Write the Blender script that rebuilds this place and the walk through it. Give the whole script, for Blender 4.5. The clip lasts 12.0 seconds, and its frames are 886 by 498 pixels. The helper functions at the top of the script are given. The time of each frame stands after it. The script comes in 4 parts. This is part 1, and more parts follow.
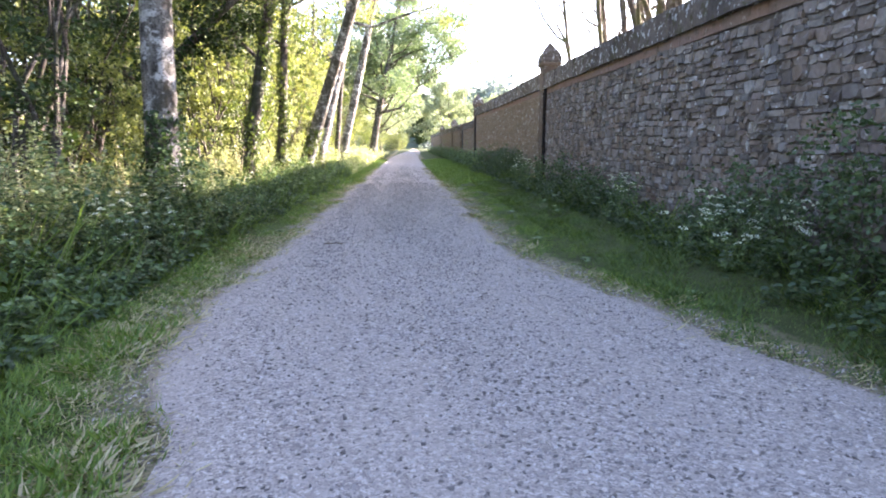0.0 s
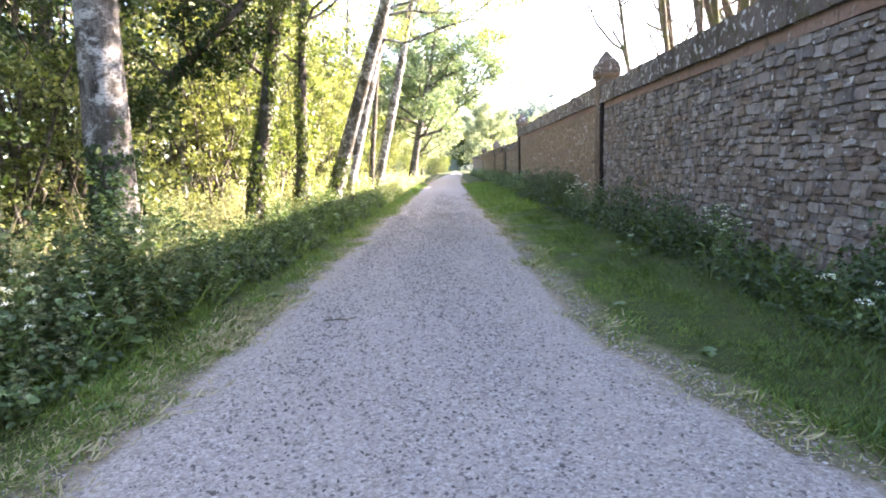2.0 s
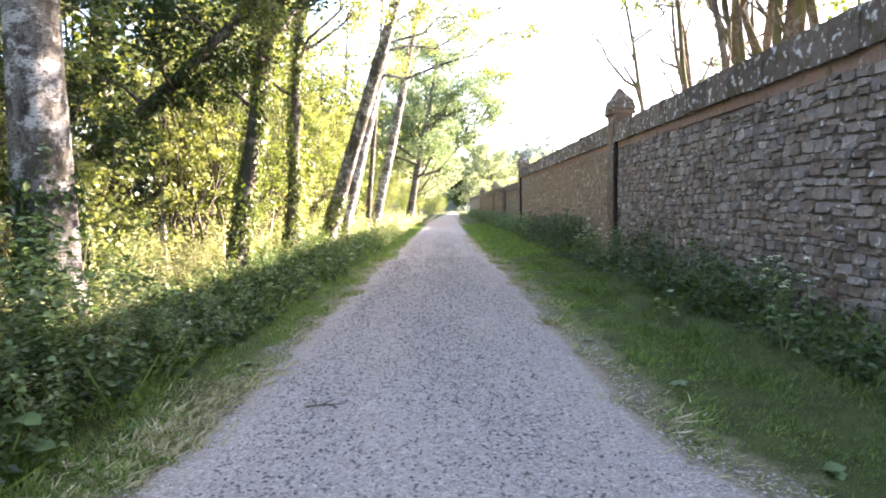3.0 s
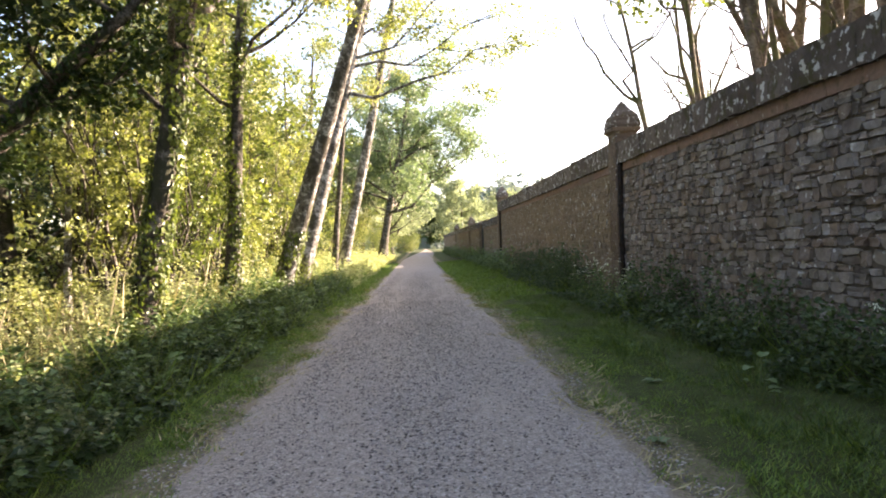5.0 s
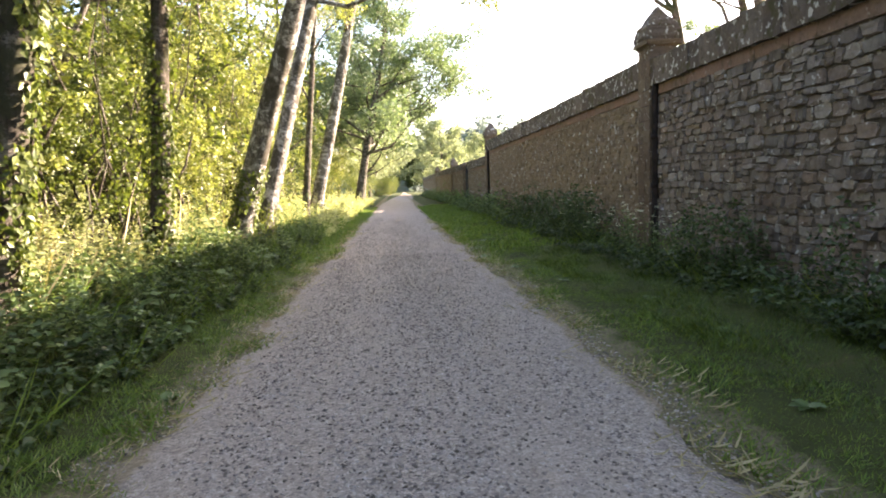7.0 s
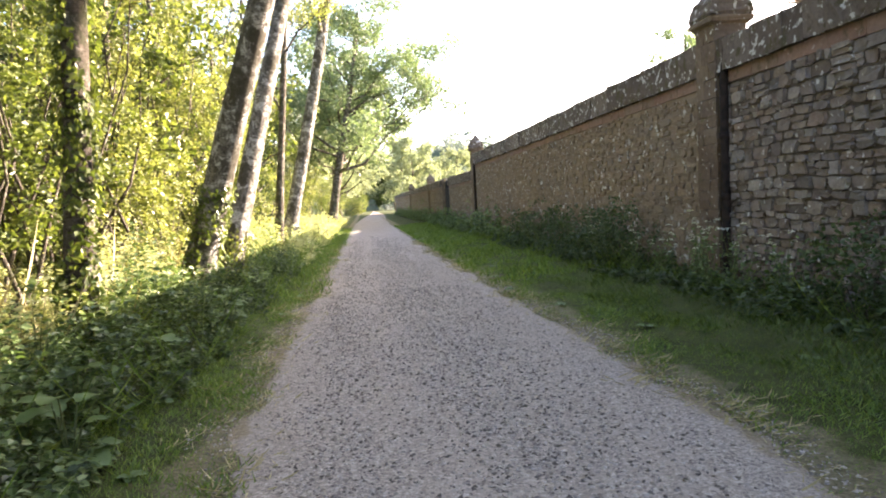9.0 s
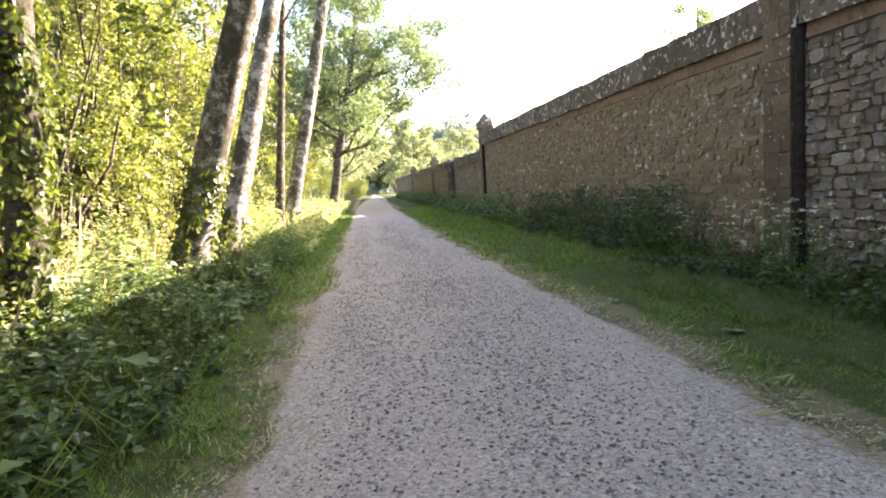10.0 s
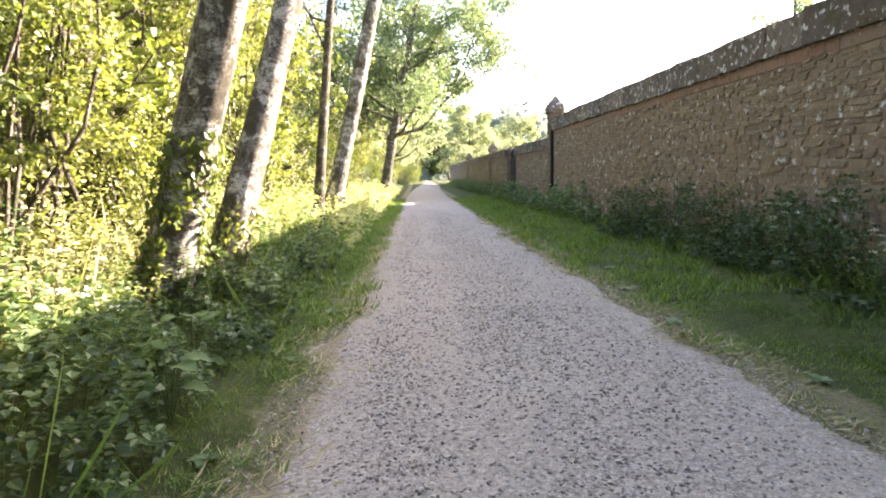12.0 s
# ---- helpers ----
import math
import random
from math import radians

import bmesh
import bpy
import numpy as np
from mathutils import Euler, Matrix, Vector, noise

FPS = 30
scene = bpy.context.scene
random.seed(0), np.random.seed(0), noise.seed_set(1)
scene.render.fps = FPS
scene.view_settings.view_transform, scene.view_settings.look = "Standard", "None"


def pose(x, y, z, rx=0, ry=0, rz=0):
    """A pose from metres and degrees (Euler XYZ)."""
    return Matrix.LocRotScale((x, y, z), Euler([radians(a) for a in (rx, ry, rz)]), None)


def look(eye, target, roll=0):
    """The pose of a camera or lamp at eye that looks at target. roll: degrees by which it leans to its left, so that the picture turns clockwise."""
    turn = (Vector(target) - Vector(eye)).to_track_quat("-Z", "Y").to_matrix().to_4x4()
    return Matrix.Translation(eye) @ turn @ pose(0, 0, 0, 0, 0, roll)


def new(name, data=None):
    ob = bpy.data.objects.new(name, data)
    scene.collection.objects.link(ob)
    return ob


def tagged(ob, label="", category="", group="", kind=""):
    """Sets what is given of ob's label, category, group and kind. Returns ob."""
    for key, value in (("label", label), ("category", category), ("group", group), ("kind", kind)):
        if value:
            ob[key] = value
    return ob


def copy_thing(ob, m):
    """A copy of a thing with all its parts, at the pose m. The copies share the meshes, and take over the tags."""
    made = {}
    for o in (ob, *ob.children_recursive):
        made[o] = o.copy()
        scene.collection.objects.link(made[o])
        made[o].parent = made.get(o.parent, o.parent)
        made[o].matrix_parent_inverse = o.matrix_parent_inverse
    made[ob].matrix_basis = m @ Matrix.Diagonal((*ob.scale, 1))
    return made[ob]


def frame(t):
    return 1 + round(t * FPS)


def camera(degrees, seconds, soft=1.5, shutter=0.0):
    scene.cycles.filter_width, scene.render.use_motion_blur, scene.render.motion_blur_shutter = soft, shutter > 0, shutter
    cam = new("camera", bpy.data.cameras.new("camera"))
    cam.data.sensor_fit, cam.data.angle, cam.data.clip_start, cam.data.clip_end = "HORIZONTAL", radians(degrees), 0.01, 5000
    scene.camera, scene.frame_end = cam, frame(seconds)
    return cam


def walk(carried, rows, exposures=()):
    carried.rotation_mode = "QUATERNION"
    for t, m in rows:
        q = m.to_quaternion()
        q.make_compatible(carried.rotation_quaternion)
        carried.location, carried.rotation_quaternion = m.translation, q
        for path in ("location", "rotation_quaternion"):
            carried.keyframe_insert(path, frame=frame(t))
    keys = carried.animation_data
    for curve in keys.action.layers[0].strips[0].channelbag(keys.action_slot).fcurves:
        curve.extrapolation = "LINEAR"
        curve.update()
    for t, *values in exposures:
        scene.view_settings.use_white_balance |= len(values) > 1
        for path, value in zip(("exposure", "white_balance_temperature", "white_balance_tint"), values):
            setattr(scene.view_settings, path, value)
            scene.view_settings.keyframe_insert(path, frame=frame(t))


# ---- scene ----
cam = camera(71.2, 12.0, soft=1.9)
METRES, EYE, TILT, LEAN, TURN = 16.9, 1.5, 0.0, 0.0, -3.3
ROWS = [
    (0.0, 0.0, 0.0, 0.0, 0.02, -9.6, -0.11),
    (0.5, 0.0054, 0.0374, 0.0005, 0.18, -9.5, 2.41),
    (1.0, 0.0053, 0.0757, 0.0013, 2.34, -9.35, 2.71),
    (1.5, 0.0016, 0.1191, 0.0069, 0.78, -8.74, 4.0),
    (2.0, -0.0003, 0.1597, 0.0085, 3.89, -7.6, 1.55),
    (2.5, -0.0081, 0.2005, 0.0109, 3.94, -5.59, 1.19),
    (4.5, -0.0302, 0.3675, 0.0075, 1.46, -1.15, 1.57),
    (5.0, -0.0321, 0.4064, 0.006, 1.05, -0.48, 1.95),
    (5.5, -0.0348, 0.4478, 0.0049, 1.69, -1.54, 0.66),
    (6.0, -0.036, 0.4867, 0.0042, -2.51, -3.43, 1.16),
    (6.5, -0.0427, 0.5294, 0.003, -0.59, -4.47, 0.72),
    (7.0, -0.0525, 0.572, 0.0043, -1.01, -5.78, 1.92),
    (9.0, -0.097, 0.7316, 0.0059, -3.99, -4.29, 3.18),
    (9.5, -0.1041, 0.7709, 0.0046, -4.34, -4.85, 2.18),
    (10.0, -0.1143, 0.8127, 0.0046, -4.02, -5.85, 3.56),
    (10.5, -0.1128, 0.8554, 0.0033, -3.89, -6.84, 1.97),
    (11.0, -0.1186, 0.8995, 0.0041, -0.75, -6.98, 1.34),
    (11.5, -0.1187, 0.9397, 0.0032, -1.34, -7.36, 2.45),
    (12.0, -0.1249, 0.9848, 0.0059, 0.83, -6.78, 1.07),
]
walk(cam, [(t, pose(0, 0, EYE, TILT, LEAN, TURN) @ pose(METRES * x, METRES * y, METRES * z, 90 + pitch, roll, yaw)) for t, x, y, z, yaw, pitch, roll in ROWS],
     exposures=[(0.0, 3.62, 6000, 27), (2.5, 3.83, 6400, 25), (4.5, 3.1, 6900, 23), (5.5, 2.85, 7100, 22), (7.0, 3.05, 7100, 21), (9.5, 3.27, 6900, 21), (12.0, 3.48, 6800, 21)])

# ---- light ----
SUN_ELEV, SUN_AHEAD = 19.8, 26.0
sun_dir = Vector((math.cos(radians(SUN_ELEV)) * math.cos(radians(SUN_AHEAD)), math.cos(radians(SUN_ELEV)) * math.sin(radians(SUN_AHEAD)), math.sin(radians(SUN_ELEV))))
world = bpy.data.worlds.new("world")
scene.world = world
world.use_nodes = True
wn = world.node_tree
sky = wn.nodes.new("ShaderNodeTexSky")
sky.sky_type, sky.sun_disc = "NISHITA", False
sky.sun_elevation, sky.sun_rotation = radians(SUN_ELEV), math.atan2(sun_dir.x, sun_dir.y)
sky.air_density, sky.dust_density, sky.ozone_density = 1.0, 2.0, 1.0
wn.links.new(sky.outputs[0], wn.nodes["Background"].inputs[0])
wn.nodes["Background"].inputs[1].default_value = 0.1
sun_data = bpy.data.lights.new("sun", "SUN")
sun_data.energy, sun_data.angle, sun_data.color = 5.0, radians(0.5), (1.0, 0.9, 0.74)
sun = new("sun", sun_data)
sun.matrix_world = look(sun_dir * 60, (0, 0, 0))


# ---- materials ----
class Nodes:
    def __init__(self, name):
        self.mat = bpy.data.materials.new(name)
        self.mat.use_nodes = True
        self.t = self.mat.node_tree
        self.bsdf = self.t.nodes["Principled BSDF"]
        self.out = self.t.nodes["Material Output"]
        self.geo = self.t.nodes.new("ShaderNodeNewGeometry")
        self.coord = self.t.nodes.new("ShaderNodeTexCoord")

    def link(self, a, b):
        self.t.links.new(a, b)

    def noise(self, scale, detail=4, rough=0.6, stretch=(1, 1, 1), where="world"):
        m = self.t.nodes.new("ShaderNodeMapping")
        m.inputs["Scale"].default_value = stretch
        self.link(self.geo.outputs["Position"] if where == "world" else self.coord.outputs["Object"], m.inputs[0])
        n = self.t.nodes.new("ShaderNodeTexNoise")
        n.inputs["Scale"].default_value, n.inputs["Detail"].default_value, n.inputs["Roughness"].default_value = scale, detail, rough
        self.link(m.outputs[0], n.inputs["Vector"])
        return n.outputs[0]

    def ramp(self, fac, *stops):
        r = self.t.nodes.new("ShaderNodeValToRGB")
        els = r.color_ramp.elements
        while len(els) < len(stops):
            els.new(0.5)
        for e, (p, c) in zip(els, stops):
            e.position = p
            e.color = (c, c, c, 1) if isinstance(c, (int, float)) else (*c, 1)
        self.link(fac, r.inputs[0])
        return r.outputs[0]

    def mix(self, fac, a, b, how="MIX"):
        m = self.t.nodes.new("ShaderNodeMix")
        m.data_type, m.blend_type = "RGBA", how
        for sock, v in ((m.inputs[0], fac), (m.inputs[6], a), (m.inputs[7], b)):
            if isinstance(v, (int, float)):
                sock.default_value = v
            elif isinstance(v, tuple):
                sock.default_value = (*v, 1)
            else:
                self.link(v, sock)
        return m.outputs[2]

    def maths(self, how, a, b=0.0, c=0.0):
        m = self.t.nodes.new("ShaderNodeMath")
        m.operation = how
        for sock, v in zip(m.inputs, (a, b, c)):
            if isinstance(v, (int, float)):
                sock.default_value = v
            else:
                self.link(v, sock)
        return m.outputs[0]

    def edge_strip(self, wear, centre, width, y0, y1, shift):
        """How near a place lies to a path edge: centre in x, moved by shift from y0 to y1, made ragged by wear."""
        sep = self.t.nodes.new("ShaderNodeSeparateXYZ")
        self.link(self.geo.outputs["Position"], sep.inputs[0])
        r = self.t.nodes.new("ShaderNodeMapRange")
        r.interpolation_type = "SMOOTHSTEP"
        self.link(sep.outputs[1], r.inputs[0])
        for i, v in enumerate((y0, y1, 0.0, shift)):
            r.inputs[i + 1].default_value = v
        away = self.maths("ABSOLUTE", self.maths("SUBTRACT", self.maths("SUBTRACT", sep.outputs[0], centre), r.outputs[0]))
        return self.maths("MULTIPLY_ADD", away, -0.5 / width, wear)

    def random(self, pieces):
        if pieces == "object":
            return self.t.nodes.new("ShaderNodeObjectInfo").outputs["Random"]
        return self.geo.outputs["Random Per Island"]

    def bump(self, height, strength=0.5, distance=0.01):
        b = self.t.nodes.new("ShaderNodeBump")
        b.inputs["Strength"].default_value, b.inputs["Distance"].default_value = strength, distance
        self.link(height, b.inputs["Height"])
        self.link(b.outputs[0], self.bsdf.inputs["Normal"])

    def done(self, colour, rough=0.85, spec=0.3, metal=0.0):
        self.link(colour, self.bsdf.inputs["Base Color"])
        if isinstance(rough, (int, float)):
            self.bsdf.inputs["Roughness"].default_value = rough
        else:
            self.link(rough, self.bsdf.inputs["Roughness"])
        self.bsdf.inputs["Specular IOR Level"].default_value = spec
        self.bsdf.inputs["Metallic"].default_value = metal
        return self.mat


def leaf_material(name, dark, mid, light, rough=0.45, through_light=0.45, spec=0.35, glow=(1.0, 0.95, 0.45)):
    n = Nodes(name)
    big = n.noise(0.7, 3)
    base = n.ramp(n.random("island"), (0.0, dark), (0.5, mid), (1.0, light))
    base = n.mix(n.ramp(big, (0.35, 0.0), (0.75, 0.55)), base, mid)
    col = n.mix(n.ramp(n.noise(40, 2), (0.3, 0.0), (0.8, 0.3)), base, light)
    n.done(col, rough, spec)
    tr = n.t.nodes.new("ShaderNodeBsdfTranslucent")
    warm = n.mix(0.5, col, glow, "MULTIPLY")
    bright = n.mix(1.0, warm, (1.7, 1.8, 1.2), "MULTIPLY")
    n.link(bright, tr.inputs[0])
    sh = n.t.nodes.new("ShaderNodeMixShader")
    sh.inputs[0].default_value = through_light
    n.link(n.bsdf.outputs[0], sh.inputs[1])
    n.link(tr.outputs[0], sh.inputs[2])
    n.link(sh.outputs[0], n.out.inputs[0])
    return n.mat


M_LEAF = leaf_material("leaf_wood", (0.016, 0.029, 0.008), (0.075, 0.102, 0.024), (0.2, 0.225, 0.06), 0.42, 0.32, 0.4)
# lit copy of the wood leaf: sunlight is put into its yellower, lighter colour
M_LEAF_SUN = leaf_material("leaf_sun", (0.035, 0.052, 0.014), (0.145, 0.168, 0.05), (0.37, 0.37, 0.145), 0.4, 0.34, 0.5)
M_LEAF_GREY = leaf_material("leaf_greyish", (0.055, 0.085, 0.05), (0.11, 0.148, 0.085), (0.2, 0.24, 0.145), 0.45, 0.33, 0.4, (0.95, 1.0, 0.68))
# paler, greyer leaf colours stand in for distance haze
M_LEAF_PALE = leaf_material("leaf_pale_haze", (0.13, 0.155, 0.105), (0.22, 0.245, 0.165), (0.34, 0.355, 0.25), 0.6, 0.33, 0.2, (0.97, 1.0, 0.82))
M_LEAF_FAR = leaf_material("leaf_far_haze", (0.12, 0.15, 0.115), (0.18, 0.21, 0.16), (0.25, 0.27, 0.21), 0.7, 0.3, 0.1, (0.95, 1.0, 0.85))
M_LEAF_HILL = leaf_material("leaf_hill_haze", (0.11, 0.135, 0.135), (0.16, 0.185, 0.185), (0.21, 0.235, 0.23), 0.7, 0.2, 0.1, (0.9, 1.0, 1.0))
# ivy's own dark green, also used to paint deep shade as leaf colour
M_IVY_SHADE = leaf_material("leaf_ivy_and_shade", (0.012, 0.026, 0.008), (0.026, 0.048, 0.012), (0.06, 0.085, 0.025), 0.5, 0.15, 0.25)
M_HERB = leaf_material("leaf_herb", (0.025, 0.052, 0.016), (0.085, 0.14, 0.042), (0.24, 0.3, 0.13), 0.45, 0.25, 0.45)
# herb leaves lightened so that the sun shows in their colour
M_HERB_SUN = leaf_material("leaf_herb_sun", (0.15, 0.18, 0.075), (0.34, 0.35, 0.18), (0.56, 0.54, 0.35), 0.5, 0.4, 0.35, (1.0, 0.97, 0.65))
M_HERB_SEED = leaf_material("leaf_herb_seeding", (0.08, 0.105, 0.048), (0.17, 0.195, 0.095), (0.34, 0.34, 0.2), 0.6, 0.3)
M_HERB_DARK = leaf_material("leaf_bramble", (0.016, 0.036, 0.011), (0.045, 0.078, 0.024), (0.11, 0.145, 0.06), 0.45, 0.2, 0.4)
M_BROAD = leaf_material("leaf_broad", (0.05, 0.095, 0.03), (0.105, 0.165, 0.06), (0.2, 0.26, 0.125), 0.45, 0.28)
M_GRASS_DARK = leaf_material("grass_blade_dark", (0.026, 0.055, 0.012), (0.07, 0.115, 0.024), (0.15, 0.19, 0.05), 0.5, 0.25)
M_GRASS = leaf_material("grass_blade", (0.042, 0.09, 0.016), (0.115, 0.19, 0.034), (0.225, 0.28, 0.068), 0.5, 0.3)
M_STRAW = leaf_material("straw", (0.2, 0.165, 0.08), (0.34, 0.28, 0.15), (0.5, 0.43, 0.26), 0.7, 0.15)
M_PETAL = leaf_material("petal_white", (0.62, 0.64, 0.55), (0.75, 0.76, 0.68), (0.82, 0.82, 0.76), 0.6, 0.25)


def bark_material(name, dark, light, patch, moss):
    n = Nodes(name)
    base = n.ramp(n.noise(9, 6, 0.75, (1, 1, 0.35)), (0.34, dark), (0.58, light))
    base = n.mix(n.ramp(n.noise(4.5, 5, 0.7, (1, 1, 1.3)), (0.5, 0.0), (0.57, 1.0)), base, patch)
    base = n.mix(n.ramp(n.noise(22, 4, 0.75, (1, 1, 2.6)), (0.52, 0.0), (0.6, 0.85)), base, dark)
    col = n.mix(n.ramp(n.noise(2.3, 6, 0.7, (1, 1, 0.7)), (0.5, 0.0), (0.56, 0.9)), base, moss)
    n.bump(n.noise(30, 7, 0.75, (1, 1, 0.45)), 1.0, 0.04)
    return n.done(col, 0.9, 0.2)


M_BARK_PALE = bark_material("bark_pale", (0.035, 0.028, 0.023), (0.25, 0.225, 0.195), (0.54, 0.51, 0.47), (0.06, 0.052, 0.036))
M_BARK_DARK = bark_material("bark_dark", (0.03, 0.024, 0.018), (0.12, 0.098, 0.078), (0.22, 0.195, 0.165), (0.055, 0.055, 0.03))
M_BARK_BARE = bark_material("bark_bare", (0.06, 0.045, 0.035), (0.2, 0.16, 0.13), (0.26, 0.22, 0.18), (0.12, 0.12, 0.05))


def stone_material(name, pieces, tones, lichen, moss, lichen_at=0.6, moss_at=0.6, fleck=7.5):
    n = Nodes(name)
    col = n.ramp(n.random(pieces), *[(i / (len(tones) - 1), c) for i, c in enumerate(tones)])
    col = n.mix(n.ramp(n.noise(14, 6, 0.7), (0.3, 0.55), (0.7, 0.0)), col, tuple(0.45 * v for v in tones[0]))
    col = n.mix(n.ramp(n.noise(3.1, 4), (0.4, 0.0), (0.75, 0.35)), col, tones[-1])
    col = n.mix(n.ramp(n.noise(fleck, 3, 0.5), (lichen_at, 0.0), (lichen_at + 0.06, 0.85)), col, lichen)
    col = n.mix(n.ramp(n.noise(4.2, 6, 0.7, (1, 1.2, 1)), (moss_at, 0.0), (moss_at + 0.08, 0.85)), col, moss)
    n.bump(n.noise(45, 8, 0.7), 0.9, 0.015)
    return n.done(col, 0.92, 0.2)


TONES = [(0.11, 0.088, 0.074), (0.25, 0.185, 0.142), (0.19, 0.164, 0.148), (0.3, 0.215, 0.16), (0.15, 0.13, 0.118), (0.36, 0.31, 0.265), (0.21, 0.142, 0.106), (0.42, 0.38, 0.345)]
TONES_2 = [(0.185, 0.138, 0.098), (0.3, 0.228, 0.155), (0.245, 0.188, 0.135), (0.35, 0.265, 0.183), (0.215, 0.155, 0.112)]
LICHEN, MOSS = (0.56, 0.54, 0.5), (0.1, 0.1, 0.035)
M_STONE = stone_material("wall_stone", "object", TONES, LICHEN, MOSS, 0.63, 0.66, 9.0)
M_STONE_FAR = stone_material("wall_stone_joined", "island", TONES, LICHEN, MOSS, 0.63, 0.66, 9.0)
M_STONE_2 = stone_material("coursed_stone", "object", TONES_2, LICHEN, MOSS, 0.61, 0.66, 7.0)
M_STONE_2_FAR = stone_material("coursed_stone_joined", "island", TONES_2, LICHEN, MOSS, 0.61, 0.66, 7.0)
M_PIER = stone_material("pier_stone", "object", [(0.12, 0.085, 0.06), (0.2, 0.14, 0.1), (0.16, 0.12, 0.09), (0.23, 0.17, 0.12)], LICHEN, MOSS, 0.645, 0.6, 12.0)
M_COPING = stone_material("coping_stone", "object", [(0.085, 0.066, 0.054), (0.15, 0.115, 0.092), (0.2, 0.16, 0.132)], LICHEN, (0.075, 0.066, 0.03), 0.58, 0.53, 9.5)
M_BAND = stone_material("band_sandstone", "object", [(0.27, 0.165, 0.125), (0.31, 0.2, 0.155), (0.25, 0.18, 0.14)], (0.42, 0.35, 0.3), (0.13, 0.1, 0.065), 0.64, 0.54)
M_MORTAR = stone_material("mortar", "object", [(0.11, 0.088, 0.07), (0.16, 0.13, 0.104)], (0.42, 0.39, 0.35), MOSS, 0.62, 0.68)
M_MORTAR_2 = stone_material("mortar_flush", "object", [(0.265, 0.204, 0.149), (0.325, 0.256, 0.188)], (0.5, 0.46, 0.41), MOSS, 0.625, 0.7, 9.0)


def gravel_material():
    n = Nodes("gravel_chip")
    col = n.ramp(n.random("island"), (0.0, (0.085, 0.073, 0.066)), (0.3, (0.19, 0.163, 0.148)), (0.6, (0.36, 0.315, 0.28)), (1.0, (0.56, 0.49, 0.435)))
    col = n.mix(n.ramp(n.noise(160, 3), (0.3, 0.25), (0.7, 0.0)), col, (0.211, 0.169, 0.138))
    return n.done(col, 0.9, 0.25)


def path_material():
    """Dusty grit: angular chips in two sizes, bare trodden dust in patches, earth creeping in from the ragged edges."""
    n = Nodes("path_dust")

    def chip_tone(scale):
        v = n.t.nodes.new("ShaderNodeTexVoronoi")
        v.inputs["Scale"].default_value = scale
        n.link(n.geo.outputs["Position"], v.inputs["Vector"])
        grey = n.t.nodes.new("ShaderNodeSeparateColor")
        n.link(v.outputs["Color"], grey.inputs[0])
        return grey.outputs[0], v.outputs["Distance"]

    dust = n.ramp(n.noise(1.1, 5, 0.65, (1, 0.4, 1)), (0.36, (0.325, 0.27, 0.228)), (0.64, (0.4, 0.333, 0.28)))
    tone, gap = chip_tone(46)
    small, _ = chip_tone(85)
    chips = n.ramp(tone, (0.0, (0.1, 0.088, 0.082)), (0.2, (0.22, 0.19, 0.17)), (0.6, (0.36, 0.31, 0.27)), (1.0, (0.590, 0.509, 0.444)))
    grit = n.ramp(small, (0.0, (0.105, 0.090, 0.079)), (0.5, (0.295, 0.245, 0.207)), (1.0, (0.484, 0.404, 0.344)))
    col = n.mix(n.ramp(n.noise(60, 3), (0.42, 0.0), (0.55, 1.0)), grit, chips)
    bare = n.ramp(n.noise(1.5, 5, 0.65, (1, 0.3, 1)), (0.4, 0.2), (0.66, 0.55))
    col = n.mix(bare, col, dust)
    wear = n.noise(3.2, 6, 0.75)
    earth = n.ramp(n.noise(34, 5, 0.75), (0.35, (0.137, 0.110, 0.064)), (0.65, (0.337, 0.264, 0.177)))
    for k in (n.edge_strip(wear, -2.0, 0.22, 5.2, 1.8, 0.8), n.edge_strip(wear, 1.5, 0.24, 9.5, 1.5, 1.7)):
        col = n.mix(n.ramp(k, (0.16, 0.0), (0.34, 0.85)), col, earth)
    n.bump(tone, 0.6, 0.012)
    return n.done(col, 0.93, 0.2)


def ground_material():
    """Turf and earth; a worn tan strip, ragged by noise, follows the path's two edges."""
    n = Nodes("earth_and_turf")
    col = n.ramp(n.noise(2.2, 6, 0.65), (0.35, (0.05, 0.062, 0.018)), (0.6, (0.08, 0.1, 0.027)), (0.75, (0.14, 0.115, 0.055)))
    col = n.mix(n.ramp(n.noise(55, 5, 0.7), (0.35, 0.6), (0.6, 0.0)), col, (0.04, 0.034, 0.02))
    wear = n.noise(2.6, 6, 0.7)
    earth = n.ramp(n.noise(30, 5, 0.75), (0.35, (0.12, 0.1, 0.055)), (0.65, (0.32, 0.265, 0.17)))
    for k in (n.edge_strip(wear, -2.0, 0.4, 5.2, 1.8, 0.8), n.edge_strip(wear, 1.55, 0.5, 9.5, 1.5, 1.7)):
        col = n.mix(n.ramp(k, (0.1, 0.0), (0.26, 0.8)), col, earth)
    n.bump(n.noise(50, 5, 0.7), 0.8, 0.02)
    return n.done(col, 0.95, 0.15)


def plain_material(name, a, b, scale, rough, metal=0.0, spec=0.4):
    n = Nodes(name)
    col = n.ramp(n.noise(scale, 5), (0.35, a), (0.65, b))
    n.bump(n.noise(scale * 3, 5), 0.3, 0.004)
    return n.done(col, n.ramp(n.noise(scale * 0.7, 4), (0.3, rough - 0.12), (0.7, rough + 0.12)), spec, metal)


